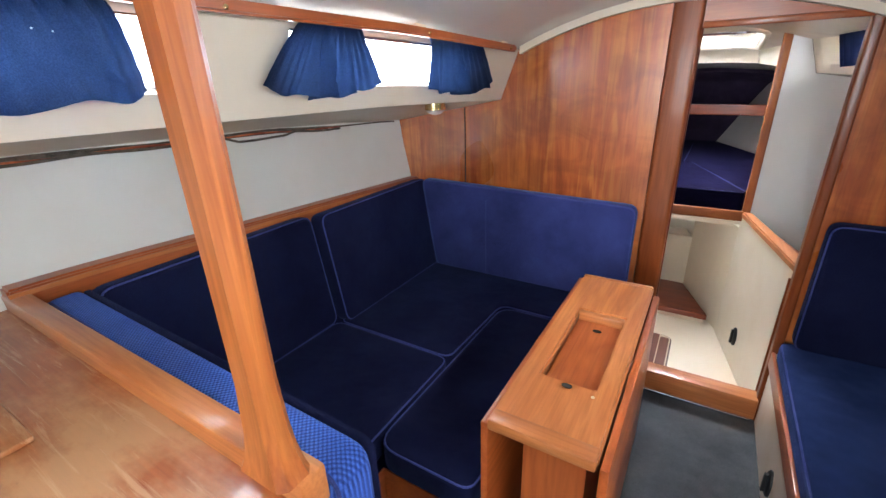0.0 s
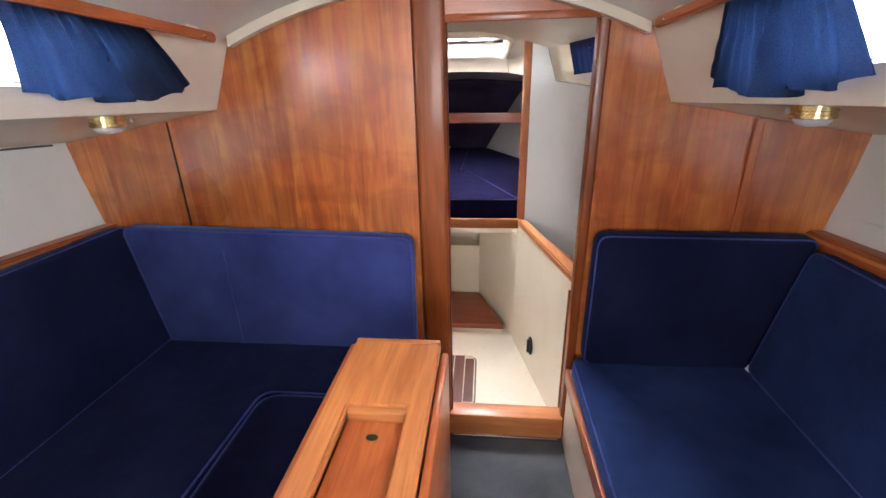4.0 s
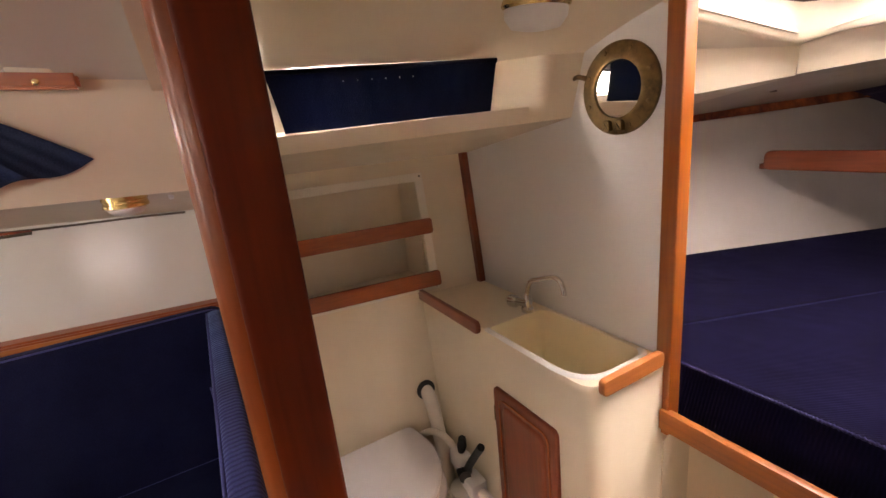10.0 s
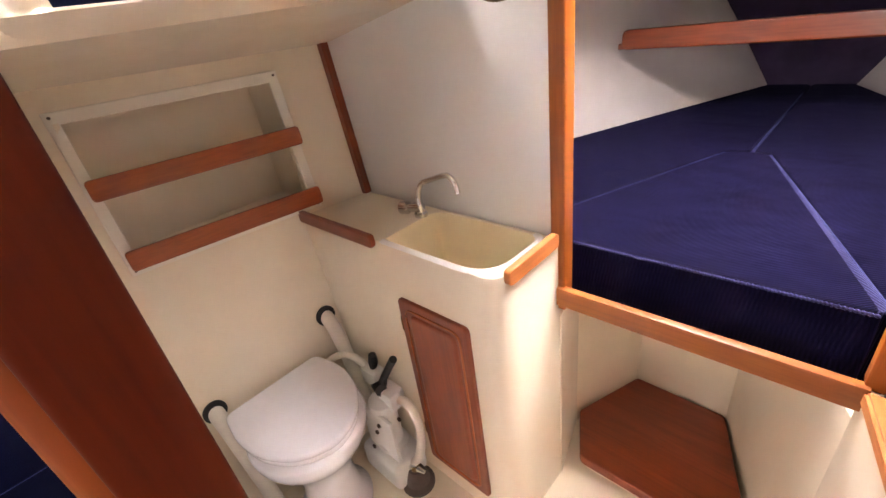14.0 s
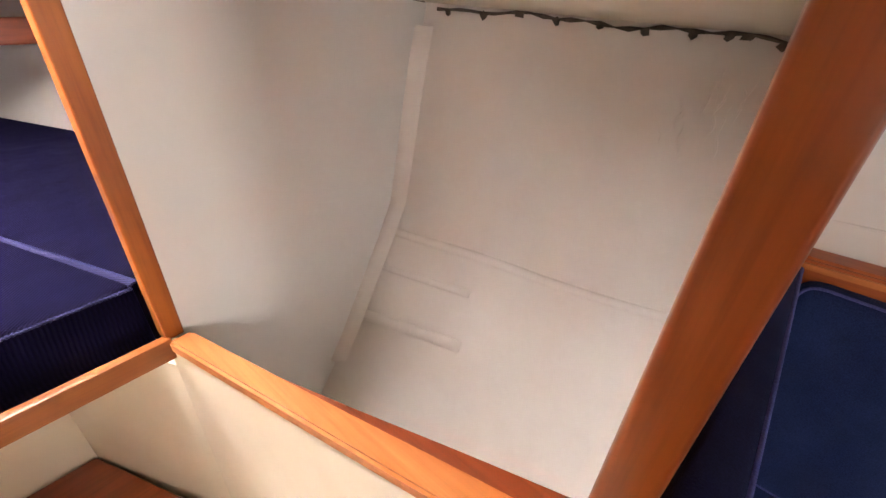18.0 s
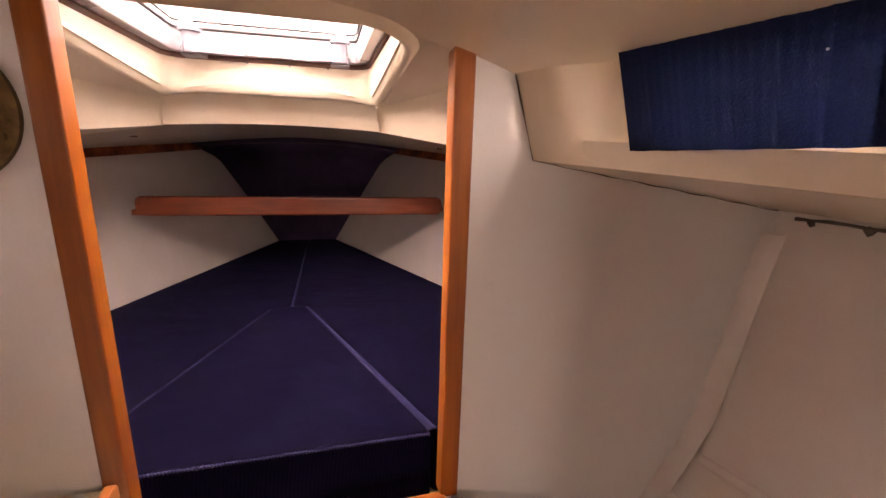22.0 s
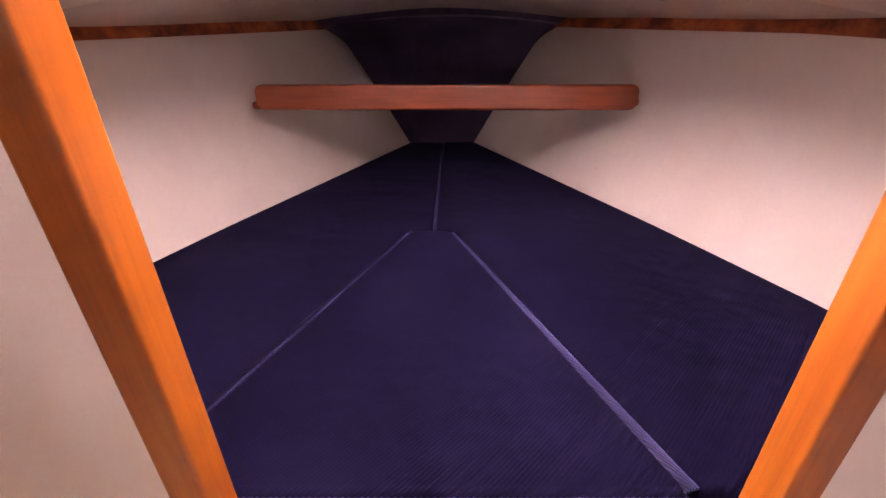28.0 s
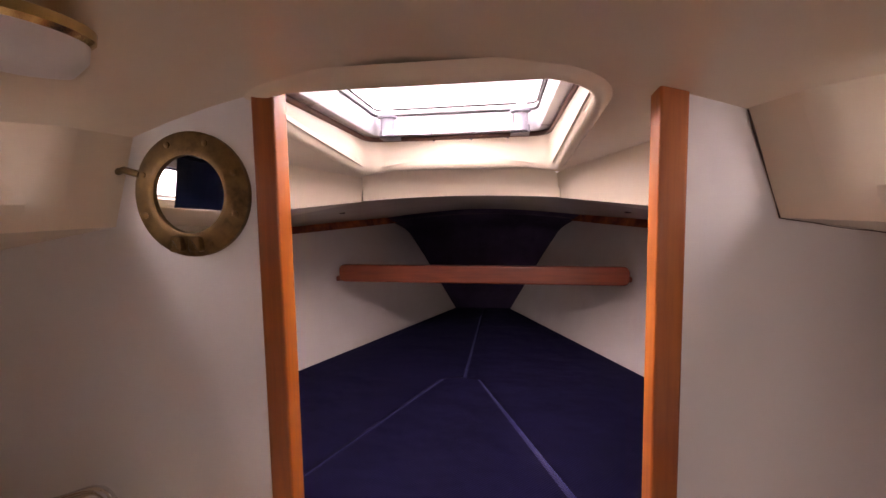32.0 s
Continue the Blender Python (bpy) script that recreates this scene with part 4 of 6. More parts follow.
RY0, RY1, RZ0, RZ1 = 1.875, 2.388, 0.815, 1.195
ob = part("wall_toilet_liner", shell(lambda y, z: (liner_x(y, z), y, z), span(BH1, FB0, 4, RY0, RY1), sorted({FH, 0.3, 0.6, RZ0, RZ1, 1.285}), (-0.012, 0, 0), lambda y, z: RY0 < y < RY1 and RZ0 < z < RZ1), GEL)
tagged(ob, "cream moulded lining beside the toilet", "wall", kind="structure")
ob = part("floor_toilet", box(-1.15, 0.46, BH1 - 0.03, 2.66, FH - 0.03, FH), GEL)
tagged(ob, "cream moulded floor of the toilet compartment", "floor", kind="structure")
ob = part("floor_well", box(-0.45, 0.36, 2.66, 3.16, FH - 0.03, FH), GEL)
tagged(ob, "cream moulded floor of the recess under the berth", "floor", kind="structure")

rack = thing("recessed_rack", "recessed cream storage rack with two teak retaining bars", "rack")
part("back_panel", box(-1.32, -1.31, RY0 - 0.01, RY1 + 0.01, RZ0 - 0.01, RZ1 + 0.01), GEL, rack)
for y in (RY0 - 0.012, RY1):
    part("side_panel", box(-1.31, -1.21 if y < 2 else -1.15, y, y + 0.012, RZ0, RZ1), GEL, rack)
for z, x in ((RZ0 - 0.012, -1.178), (RZ1, -1.222), (0.985, -1.198)):
    part("shelf", box(-1.31, x, RY0, RY1, z, z + 0.012), GEL, rack)
cs = [(RY0 - 0.012, RZ0 - 0.014), (RY1 + 0.014, RZ0 - 0.014), (RY1 + 0.014, RZ1 + 0.014), (RY0 - 0.012, RZ1 + 0.014)]
fr = shell(lambda y, z: (liner_x(y, z) + 0.002, y, z), (RY0 - 0.024, RY0 + 0.004, RY1 - 0.004, RY1 + 0.026), (RZ0 - 0.026, RZ0 + 0.004, RZ1 - 0.004, RZ1 + 0.026), (0.009, 0, 0), lambda y, z: RY0 < y < RY1 and RZ0 < z < RZ1)
bmesh.ops.bevel(fr, geom=fr.edges[:], offset=0.002, segments=1, affect="EDGES")
part("rim", fr, painted("pale_rim", (0.84, 0.80, 0.70), 0.3, (0.7, 0.6, 0.45), 0.2, 0.05, coat=0.4), rack, "moulded cream rim with screws")
for y, z in cs:
    part("screw", moved(lathe([(0.004, 0), (0.003, 0.003)], 8), pose(liner_x(y, z) + 0.011, y, z, 0, 90, 0)), GASKET, rack)
for z0, z1 in ((1.0, 1.056), (0.803, 0.86)):
    zc = (z0 + z1) / 2
    b = slab(rounded([(0, z0 - zc), (0.565, z0 - zc), (0.565, z1 - zc), (0, z1 - zc)], 0.012), 0, 0.014, 0.003, 2, True)
    moved(b, axes((liner_x(1.858, zc) + 0.013, 1.858, zc), (0.134, 1, 0), (-0.115, 0, 1), (1, -0.134, 0.115)))
    smooth(part("retaining_bar", b, TY, rack))

for y0, z1 in ((BH1 + 0.002, 1.285), (FB0 - 0.028, 1.29)):
    lo = 0.02 if y0 < 2 else 0.778
    ob = part("trim_corner_strip", shell(lambda q, z: (liner_x(y0, z) + 0.002, y0 + 0.026 * q, z), (0, 1), (lo, 0.5 if lo < 0.5 else 0.9, z1), (0.022, 0, 0)), MZ)
    tagged(ob, "dark mahogany strip in the corner of the lining", "trim", kind="structure")

# vanity unit with moulded basin
van = thing("vanity_unit", "cream moulded washbasin cabinet with teak fiddles and a panelled door", "vanity")
VY, VX = 2.342, -0.306
outl = rounded([(-1.14, VY), (VX, VY), (VX, FB0), (-1.14, FB0)], [0, 0.065, 0, 0], 8)
outer = [p for p in outl]
body = bmesh.new()
lows = [body.verts.new((p.x, p.y, FH)) for p in outer]
his = [body.verts.new((p.x, p.y, 0.762)) for p in outer]
rims = [body.verts.new((p.x, p.y, 0.776)) for p in inset(outer, 0.008)]
k = len(outer)
for a, b in ((lows, his), (his, rims)):
    for i in range(k):
        body.faces.new((a[i], a[(i + 1) % k], b[(i + 1) % k], b[i]))
BX0, BX1, BY0, BY1 = -0.715, -0.345, VY + 0.022, FB0 - 0.02
hole = rounded([(BX0, BY0), (BX1, BY0), (BX1, BY1), (BX0, BY1)], [0.02, 0.09, 0.05, 0.05], 6)
smooth(part("body", body, GEL, van), 50)
# worktop as a sheet with the basin's opening
top = bmesh.new()
no = [top.verts.new((p.x, p.y, 0.776)) for p in inset(outer, 0.008)]
ni = [top.verts.new((p.x, p.y, 0.776)) for p in hole]
e1 = [top.edges.new((no[i], no[(i + 1) % len(no)])) for i in range(len(no))]
e2 = [top.edges.new((ni[i], ni[(i + 1) % len(ni)])) for i in range(len(ni))]
bmesh.ops.triangle_fill(top, use_beauty=True, edges=e1 + e2)
part("worktop", top, GEL, van)
bowl = bmesh.new()
loops = []
for d, z in ((0, 0.776), (0.004, 0.768), (0.010, 0.74), (0.022, 0.67), (0.04, 0.635), (0.075, 0.625)):
    loops.append([bowl.verts.new((p.x, p.y, z - (0.012 * (1 if d > 0.03 else 0)))) for p in inset(hole, d)])
for a, b in zip(loops, loops[1:]):
    for i in range(len(hole)):
        bowl.faces.new((a[i], a[(i + 1) % len(hole)], b[(i + 1) % len(hole)], b[i]))
bowl.faces.new(loops[-1])
rim = bmesh.new()
lo_ = hole[4:19]
pairs = [[rim.verts.new((p.x, p.y, z)) for p in q] for q, z in ((inset(hole, 0.001)[4:19], 0.772), (inset(hole, -0.002)[4:19], 0.780), (inset(hole, -0.010)[4:19], 0.782), (inset(hole, -0.020)[4:19], 0.7765))]
for a, b in zip(pairs, pairs[1:]):
    for i in range(len(lo_) - 1):
        rim.faces.new((a[i], a[i + 1], b[i + 1], b[i]))
smooth(part("rim", rim, WHITE, van, "white rounded lip of the basin"), 80)
basin = smooth(part("basin", bowl, painted("aged_basin", (0.78, 0.68, 0.46), 0.36, (0.6, 0.44, 0.22), 0.4, 0.05), van, "yellowed cream basin"), 60)
smooth(part("drain", moved(lathe([(0.022, 0), (0.022, 0.004), (0.014, 0.006), (0.012, 0.001)], 18), Matrix.Translation((-0.555, 2.49, 0.614))), CHROME, basin))
tap = part("tap", moved(lathe([(0.020, 0), (0.020, 0.01), (0.014, 0.016), (0.014, 0.03), (0.011, 0.045), (0.009, 0.06)], 16), Matrix.Translation((-0.730, 2.53, 0.776))), CHROME, van, "worn chrome swivel tap")
smooth(tap)
smooth(part("spout", tube([(-0.730, 2.53, 0.825), (-0.721, 2.53, 0.862), *arc((-0.716, 2.53, 0.87), (-0.710, 2.53, 0.888), (-0.683, 2.53, 0.894), 4), *arc((-0.618, 2.53, 0.918), (-0.574, 2.53, 0.934), (-0.568, 2.53, 0.876), 7)], 0.0078, 10), CHROME, tap), 60)
smooth(part("valve", tube([(-0.723, 2.53, 0.806), (-0.773, 2.525, 0.797)], 0.016, 12, radii=[0.016, 0.014]), CHROME, tap))
smooth(part("valve_knob", tube([(-0.770, 2.525, 0.797), (-0.778, 2.524, 0.796), (-0.803, 2.521, 0.793), (-0.808, 2.52, 0.792)], 0.02, 12, radii=[0.012, 0.0205, 0.0205, 0.016]), CHROME, tap))


def fiddle(p0, p1, h, th, up=(0, 0, 1)):
    d = Vector(p1) - Vector(p0)
    b = slab(rounded([(0, -0.018), (d.length, -0.018), (d.length, h), (0, h)], 0.014), 0, th, 0.003, 2, True)
    return moved(b, axes(p0, d, up, d.cross(Vector(up))))


smooth(part("fiddle", fiddle((-1.12, VY + 0.004, 0.776), (-0.728, VY + 0.004, 0.776), 0.022, 0.016), MX, van))
smooth(part("fiddle", fiddle((VX - 0.008, VY + 0.03, 0.776), (VX - 0.008, FB0 - 0.018, 0.776), 0.022, 0.018), GY, van))
door = part("door", moved(slab(rounded([(-0.668, -0.075), (-0.408, -0.075), (-0.408, 0.617), (-0.668, 0.617)], 0.018), 0, 0.012, 0.004, 2), axes((0, VY + 0.001, 0), (1, 0, 0), (0, 0, 1), (0, -1, 0))), MZ, van, "mahogany door with a raised panel")
smooth(door)
smooth(part("panel", moved(slab(rounded([(-0.628, -0.035), (-0.448, -0.035), (-0.448, 0.578), (-0.628, 0.578)], 0.03), 0, 0.018, 0.012, 3), axes((0, VY + 0.001, 0), (1, 0, 0), (0, 0, 1), (0, -1, 0))), MZ, door))
ring = [(p.x, VY - 0.0125, p.y) for p in rounded([(-0.640, -0.047), (-0.436, -0.047), (-0.436, 0.590), (-0.640, 0.590)], 0.03)]
smooth(part("bead", tube(ring, 0.0032, 6, True), TZ, door, "lighter moulded bead round the panel"), 80)
for z in (0.05, 0.50):
    part("hinge", box(-0.668, -0.664, VY - 0.013, VY - 0.008, z, z + 0.05, 0.001), BRONZE, door)

# porthole mirror
ph = thing("porthole_mirror", "tarnished bronze porthole with a round mirror in its opening", "porthole")
PM = axes((-0.44, FB0 - 0.001, 1.408), (1, 0, 0), (0, 0, 1), (0, -1, 0))
rg = bmesh.new()
prof = ((0.103, 0.0), (0.103, 0.009), (0.097, 0.013), (0.078, 0.014), (0.071, 0.017), (0.064, 0.015), (0.063, 0.0))
n = 48
rr = [[rg.verts.new((r * math.cos(2 * math.pi * j / n), r * math.sin(2 * math.pi * j / n), z)) for j in range(n)] for r, z in prof]
for a, b in zip(rr, rr[1:]):
    for j in range(n):
        rg.faces.new((a[j], a[(j + 1) % n], b[(j + 1) % n], b[j]))
smooth(part("ring", moved(rg, PM), BRONZE, ph), 50)
part("mirror", moved(lathe([(0.0635, -0.001), (0.0635, 0.001)], 40), PM @ pose(0, 0, 0.009, 0, 0.5, 0)), MIRROR, ph, "round mirror")
for j in range(8):
    a = 2 * math.pi * (j + 0.5) / 8
    smooth(part("bolt", moved(lathe([(0.0055, 0.012), (0.005, 0.0155), (0.002, 0.0165)], 10), PM @ Matrix.Translation((0.088 * math.cos(a), 0.088 * math.sin(a), 0))), BRONZE, ph))
for dx in (-0.022, 0.012):
    smooth(part("lug", moved(slab(rounded([(dx - 0.011, -0.094), (dx + 0.011, -0.094), (dx + 0.009, -0.068), (dx - 0.009, -0.068)], 0.006), 0.01, 0.026, 0.0025), PM), BRONZE, ph))
smooth(part("hinge_arm", tube([(-0.53, FB0 - 0.012, 1.443), (-0.555, FB0 - 0.016, 1.451), (-0.572, FB0 - 0.012, 1.449)], 0.006, 8), BRONZE, ph))

# toilet
wc = thing("marine_toilet", "white marine toilet with closed lid and hand pump", "toilet")
lid = [(-1.062, 1.868), (-0.93, 1.852), (-0.82, 1.872), (-0.725, 1.935), (-0.678, 2.035), (-0.715, 2.135), (-0.81, 2.208), (-0.93, 2.232), (-1.062, 2.205)]
lidr = rounded(lid, [0.03, 0.06, 0.06, 0.06, 0.06, 0.06, 0.06, 0.06, 0.03], 4)
smooth(part("seat", slab(inset(lidr, 0.005), 0.252, 0.272, 0.006, 3, True), CERAMIC, wc), 60)
smooth(part("lid", slab(lidr, 0.275, 0.297, 0.009, 4, True, 0.004), CERAMIC, wc, "closed glossy white lid"), 60)
for y in (1.95, 2.13):
    smooth(part("hinge", tube([(-1.065, y - 0.02, 0.262), (-1.065, y + 0.02, 0.262)], 0.011, 10), CERAMIC, wc))
bw = lathe([(0.125, FH), (0.128, FH + 0.02), (0.095, FH + 0.06), (0.088, FH + 0.18), (0.115, FH + 0.27), (0.165, FH + 0.335), (0.184, FH + 0.375), (0.188, FH + 0.405), (0.18, 0.25)], 36, 1.02, 0.98)
smooth(part("bowl", moved(bw, Matrix.Translation((-0.872, 2.038, 0))), CERAMIC, wc), 60)
pump = part("pump", moved(lathe([(0.055, 0), (0.055, 0.03), (0.04, 0.045), (0.04, 0.19), (0.05, 0.20), (0.05, 0.235), (0.025, 0.25)], 20), Matrix.Translation((-0.80, 2.272, -0.06))), WHITE, wc, "white plastic hand pump")
smooth(pump)
smooth(part("pump_foot", box(-0.90, -0.70, 2.19, 2.335, FH, -0.045, 0.022, 3), WHITE, pump))
smooth(part("valve_body", box(-0.815, -0.735, 2.262, 2.328, 0.15, 0.225, 0.014, 2), WHITE, pump))
smooth(part("valve_head", box(-0.895, -0.815, 2.268, 2.325, 0.205, 0.275, 0.016, 2), WHITE, pump))
smooth(part("lever", tube([(-0.805, 2.29, 0.225), (-0.79, 2.292, 0.262), (-0.745, 2.296, 0.335), (-0.712, 2.298, 0.385)], 0.012, 10, radii=[0.017, 0.013, 0.0125, 0.013]), BLACK, pump, "black lever"))
smooth(part("lever_cap", tube([(-0.83, 2.285, 0.218), (-0.785, 2.27, 0.228)], 0.021, 12), BLACK, pump))
smooth(part("lever", tube([(-0.85, 2.30, 0.272), (-0.843, 2.30, 0.30), (-0.835, 2.30, 0.338)], 0.014, 10, radii=[0.012, 0.017, 0.013]), BLACK, pump, "black lever"))
for x, y, z in ((-0.775, 2.222, 0.11), (-0.80, 2.222, 0.06), (-0.84, 2.215, -0.04), (-0.70, 2.26, 0.16)):
    part("bolt", moved(lathe([(0.008, 0), (0.008, 0.006), (0.004, 0.008)], 8), pose(x, y, z, 90, 0, 0)), GASKET, pump)
smooth(part("pump_flange", box(-0.88, -0.715, 2.224, 2.24, -0.06, 0.15, 0.006, 2), WHITE, pump))
smooth(part("intake_hose", tube([(-0.76, 2.30, 0.185), *arc((-0.735, 2.30, 0.19), (-0.648, 2.295, 0.235), (-0.645, 2.29, 0.11), 7), *arc((-0.645, 2.285, 0.07), (-0.65, 2.275, -0.02), (-0.70, 2.27, -0.075), 5)], 0.0155, 12), HOSE, wc), 60)
smooth(part("bowl_hose", tube([(-0.875, 2.295, 0.25), *arc((-0.90, 2.29, 0.275), (-0.96, 2.275, 0.325), (-1.035, 2.235, 0.255), 8)], 0.0125, 12), HOSE, wc), 60)
sc = thing("seacock", "dull corroded metal seacock valve on the floor beside the cabinet", "valve")
smooth(part("valve_base", moved(lathe([(0.06, 0), (0.06, 0.012), (0.045, 0.02), (0.036, 0.05), (0.026, 0.075)], 18), Matrix.Translation((-0.685, 2.262, FH))), GASKET, sc))
smooth(part("valve_stem", moved(lathe([(0.016, 0.07), (0.018, 0.085), (0.012, 0.095)], 12), Matrix.Translation((-0.685, 2.262, FH))), BRONZE, sc))
smooth(part("handle", tube([(-0.735, 2.245, FH + 0.08), (-0.69, 2.258, FH + 0.086), (-0.645, 2.27, FH + 0.08)], 0.011, 8, radii=[0.007, 0.013, 0.007]), CHROME, sc))
for y, z, foot in ((1.86, 0.285, (-0.985, 1.885, FH)), (2.292, 0.405, (-0.93, 2.29, 0.0))):
    h = thing("drain_hose", "thick white sanitation hose that enters a hole in the lining", "hose", "sanitation hoses")
    xx = liner_x(y, z)
    end = Vector(foot)
    knee = Vector((xx + 0.045, y + 0.002, z - 0.03))
    smooth(part("hose", tube([(xx - 0.012, y, z + 0.006), (xx + 0.012, y, z - 0.003), *arc((xx + 0.022, y, z - 0.01), knee, knee.lerp(end, 0.25), 5), knee.lerp(end, 0.6), end], 0.0255, 14), HOSE, h), 60)
    smooth(part("grommet", moved(lathe([(0.037, 0), (0.037, 0.006), (0.027, 0.009)], 20), pose(xx + 0.003, y, z + 0.004, 0, 83, 0)), BLACK, h, "black rubber grommet"))

# step, grating, low walls of the well
well = thing("wall_well", "cream moulded walls of the recess under the berth", "wall", kind="structure")
WP = [(-0.302, 2.60), (-0.365, 2.83), (-0.245, 3.118), (0.072, 3.108), (0.30, 2.60)]
def wall_strip(a, b, z0, z1, off):
    return shell(lambda q, z: (a[0] + (b[0] - a[0]) * q, a[1] + (b[1] - a[1]) * q, z), (0, 0.5, 1), (z0, (z0 + z1) / 2, z1), off)
for (a, b), off, z1 in zip(zip(WP, WP[1:]), ((-0.02, 0, 0), (-0.02, 0.01, 0), (0, 0.02, 0), (0.02, 0.01, 0)), (0.53, 0.53, 0.27, 0.53)):
    part("moulding", wall_strip(a, b, FH, z1, off), GEL, well)
part("ledge", slab([(-0.25, 3.118), (0.076, 3.108), (0.02, 3.28), (-0.2, 3.28)], 0.255, 0.27), GEL, well)
part("back", box(-0.4, 0.25, 3.28, 3.30, 0.2, 0.53), GEL, well)
st = part("step_board", slab(rounded([(-0.262, 2.652), (0.243, 2.650), (0.070, 3.100), (-0.242, 3.108), (-0.352, 2.828)], [0.02, 0.02, 0.014, 0.014, 0.014], 4), FH + 0.035, FH + 0.069, 0.005, 3), MX)
tagged(smooth(st), "reddish-brown mahogany step board under the berth", "step")
ob = part("step_riser", slab([(-0.25, 2.67), (0.225, 2.668), (0.062, 3.09), (-0.236, 3.10), (-0.335, 2.83)], FH, FH + 0.035), GEL)
tagged(ob, "cream moulded plinth under the step board", "step plinth", kind="structure")

gr = thing("floor_grating", "inset teak floor hatch with pale caulked seams and rounded corners", "floor hatch")
GX0, GX1, GY0, GY1 = -0.245, 0.062, 1.965, 2.385
go = rounded([(GX0, GY0), (GX1, GY0), (GX1, GY1), (GX0, GY1)], 0.05, 6)
part("frame_plate", slab(inset(go, -0.008), FH, FH + 0.004), GASKET, gr)
part("base_board", slab(go, FH, FH + 0.008), SEAM, gr, "pale caulking between the planks")
edges = [GX0 + 0.004, GX0 + 0.062, GX0 + 0.124, GX0 + 0.186, GX0 + 0.248, GX1 - 0.004]
for a, b in zip(edges, edges[1:]):
    y0 = GY0 + (0.03 if a < GX0 + 0.01 or b > GX1 - 0.01 else 0.004)
    y1 = GY1 - (0.03 if a < GX0 + 0.01 or b > GX1 - 0.01 else 0.004)
    smooth(part("plank", slab(rounded([(a + 0.003, y0), (b - 0.003, y0), (b - 0.003, y1), (a + 0.003, y1)], 0.006, 2), FH + 0.002, FH + 0.012, 0.0015, 2), PLANK, gr))
part("finger_hole", moved(lathe([(0.011, 0), (0.011, 0.002)], 14, 1, 1.7), Matrix.Translation((-0.095, 2.175, FH + 0.0115))), DARK, gr)

# starboard side of the compartment: low wall, capping, locker
def side_x(y):
    return float(np.interp(y, (1.745, 2.60), (0.476, 0.292)))


def cap_w(y):
    return float(np.interp(y, (1.75, 1.95, 2.17, 2.60), (0.070, 0.066, 0.058, 0.048)))


ob = part("wall_locker_front", shell(lambda y, z: (side_x(y), y, z), span(1.745, 2.60, 8), (FH, 0.2, 0.6), (0.015, 0, 0)), GEL)
tagged(smooth(ob), "cream half-height wall before the hanging locker", "wall", kind="structure")
cap = shell(lambda y, q: (side_x(y) - 0.006 + cap_w(y) * q, y, 0.632), span(1.7475, FB0 - 0.018, 10), (0, 1), (0, 0, -0.034))
bmesh.ops.bevel(cap, geom=[e for e in cap.edges if len(e.link_faces) == 2 and e.calc_face_angle(0) > 0.8], offset=0.006, segments=2, affect="EDGES")
ob = part("capping_rail", cap, GY)
tagged(smooth(ob), "golden varnished teak capping on the half-height locker wall", "rail")
ob = part("trim_fillet", shell(lambda y, q: (side_x(y) - 0.008 + cap_w(y) + q * 0.055 * max(0.0, 2.42 - y) / 0.66, y, 0.618), span(BH1 + 0.002, 2.41, 8), (0, 1), (0, 0, -0.022)), MY)
tagged(ob, "thin dark mahogany fillet behind the capping rail", "trim", kind="structure")
ob = part("trim_jamb_return", box(0.43, 0.476, BH1 + 0.003, BH1 + 0.018, FH, 0.598, 0.003), RZ_)
tagged(ob, "varnished teak strip beside the doorway", "trim", kind="structure")
for z, y0, y1, h in ((0.637, 1.80, 2.58, 0.022), (0.535, 2.28, 2.585, 0.018), (0.39, 2.25, 2.585, 0.03)):
    ob = part("trim_hull_seam", shell(lambda y, q: (XC + half_beam(y, z + h * (q - 0.5)) - 0.003 - 0.004 * (1 - (2 * q - 1) ** 2), y, z + h * (q - 0.5) + 0.004 * math.sin(9 * y)), span(y0, y1, 14), (0, 0.25, 0.5, 0.75, 1), (0.006, 0, 0)), HULLW)
    tagged(smooth(ob, 80), "painted fibreglass seam along the hull in the locker", "trim", kind="structure")
ob = part("trim_hull_corner", shell(lambda z, q: (XC + half_beam(2.59, z) - 0.002 - 0.032 * q, FB0 - 0.004 - 0.032 * (1 - q), z), span(0.25, 1.20, 10), (0, 0.5, 1), (0, 0.006, 0)), HULLW)
tagged(smooth(ob, 80), "painted fibreglass tabbing in the corner of the hull and bulkhead", "trim", kind="structure")


def vent_plug(name, centre, normal, label):
    t = thing(name, label, "vent")
    n = Vector(normal).normalized()
    m = axes(centre, n.cross(Vector((0, 0, 1))), (0, 0, 1), n)
    smooth(part("flange", moved(lathe([(0.034, 0), (0.034, 0.006), (0.028, 0.011), (0.018, 0.012)], 24, 1.0, 1.6), m), BLACK, t))
    smooth(part("grip", moved(slab(rounded([(-0.008, -0.04), (0.008, -0.04), (0.008, 0.04), (-0.008, 0.04)], 0.006), 0.009, 0.022, 0.0025), m), BLACK, t))
    return t


vent_plug("wall_plug", (side_x(2.262) - 0.001, 2.262, 0.012), (-1, -0.19, 0), "black rubber plug low in the cream locker wall")

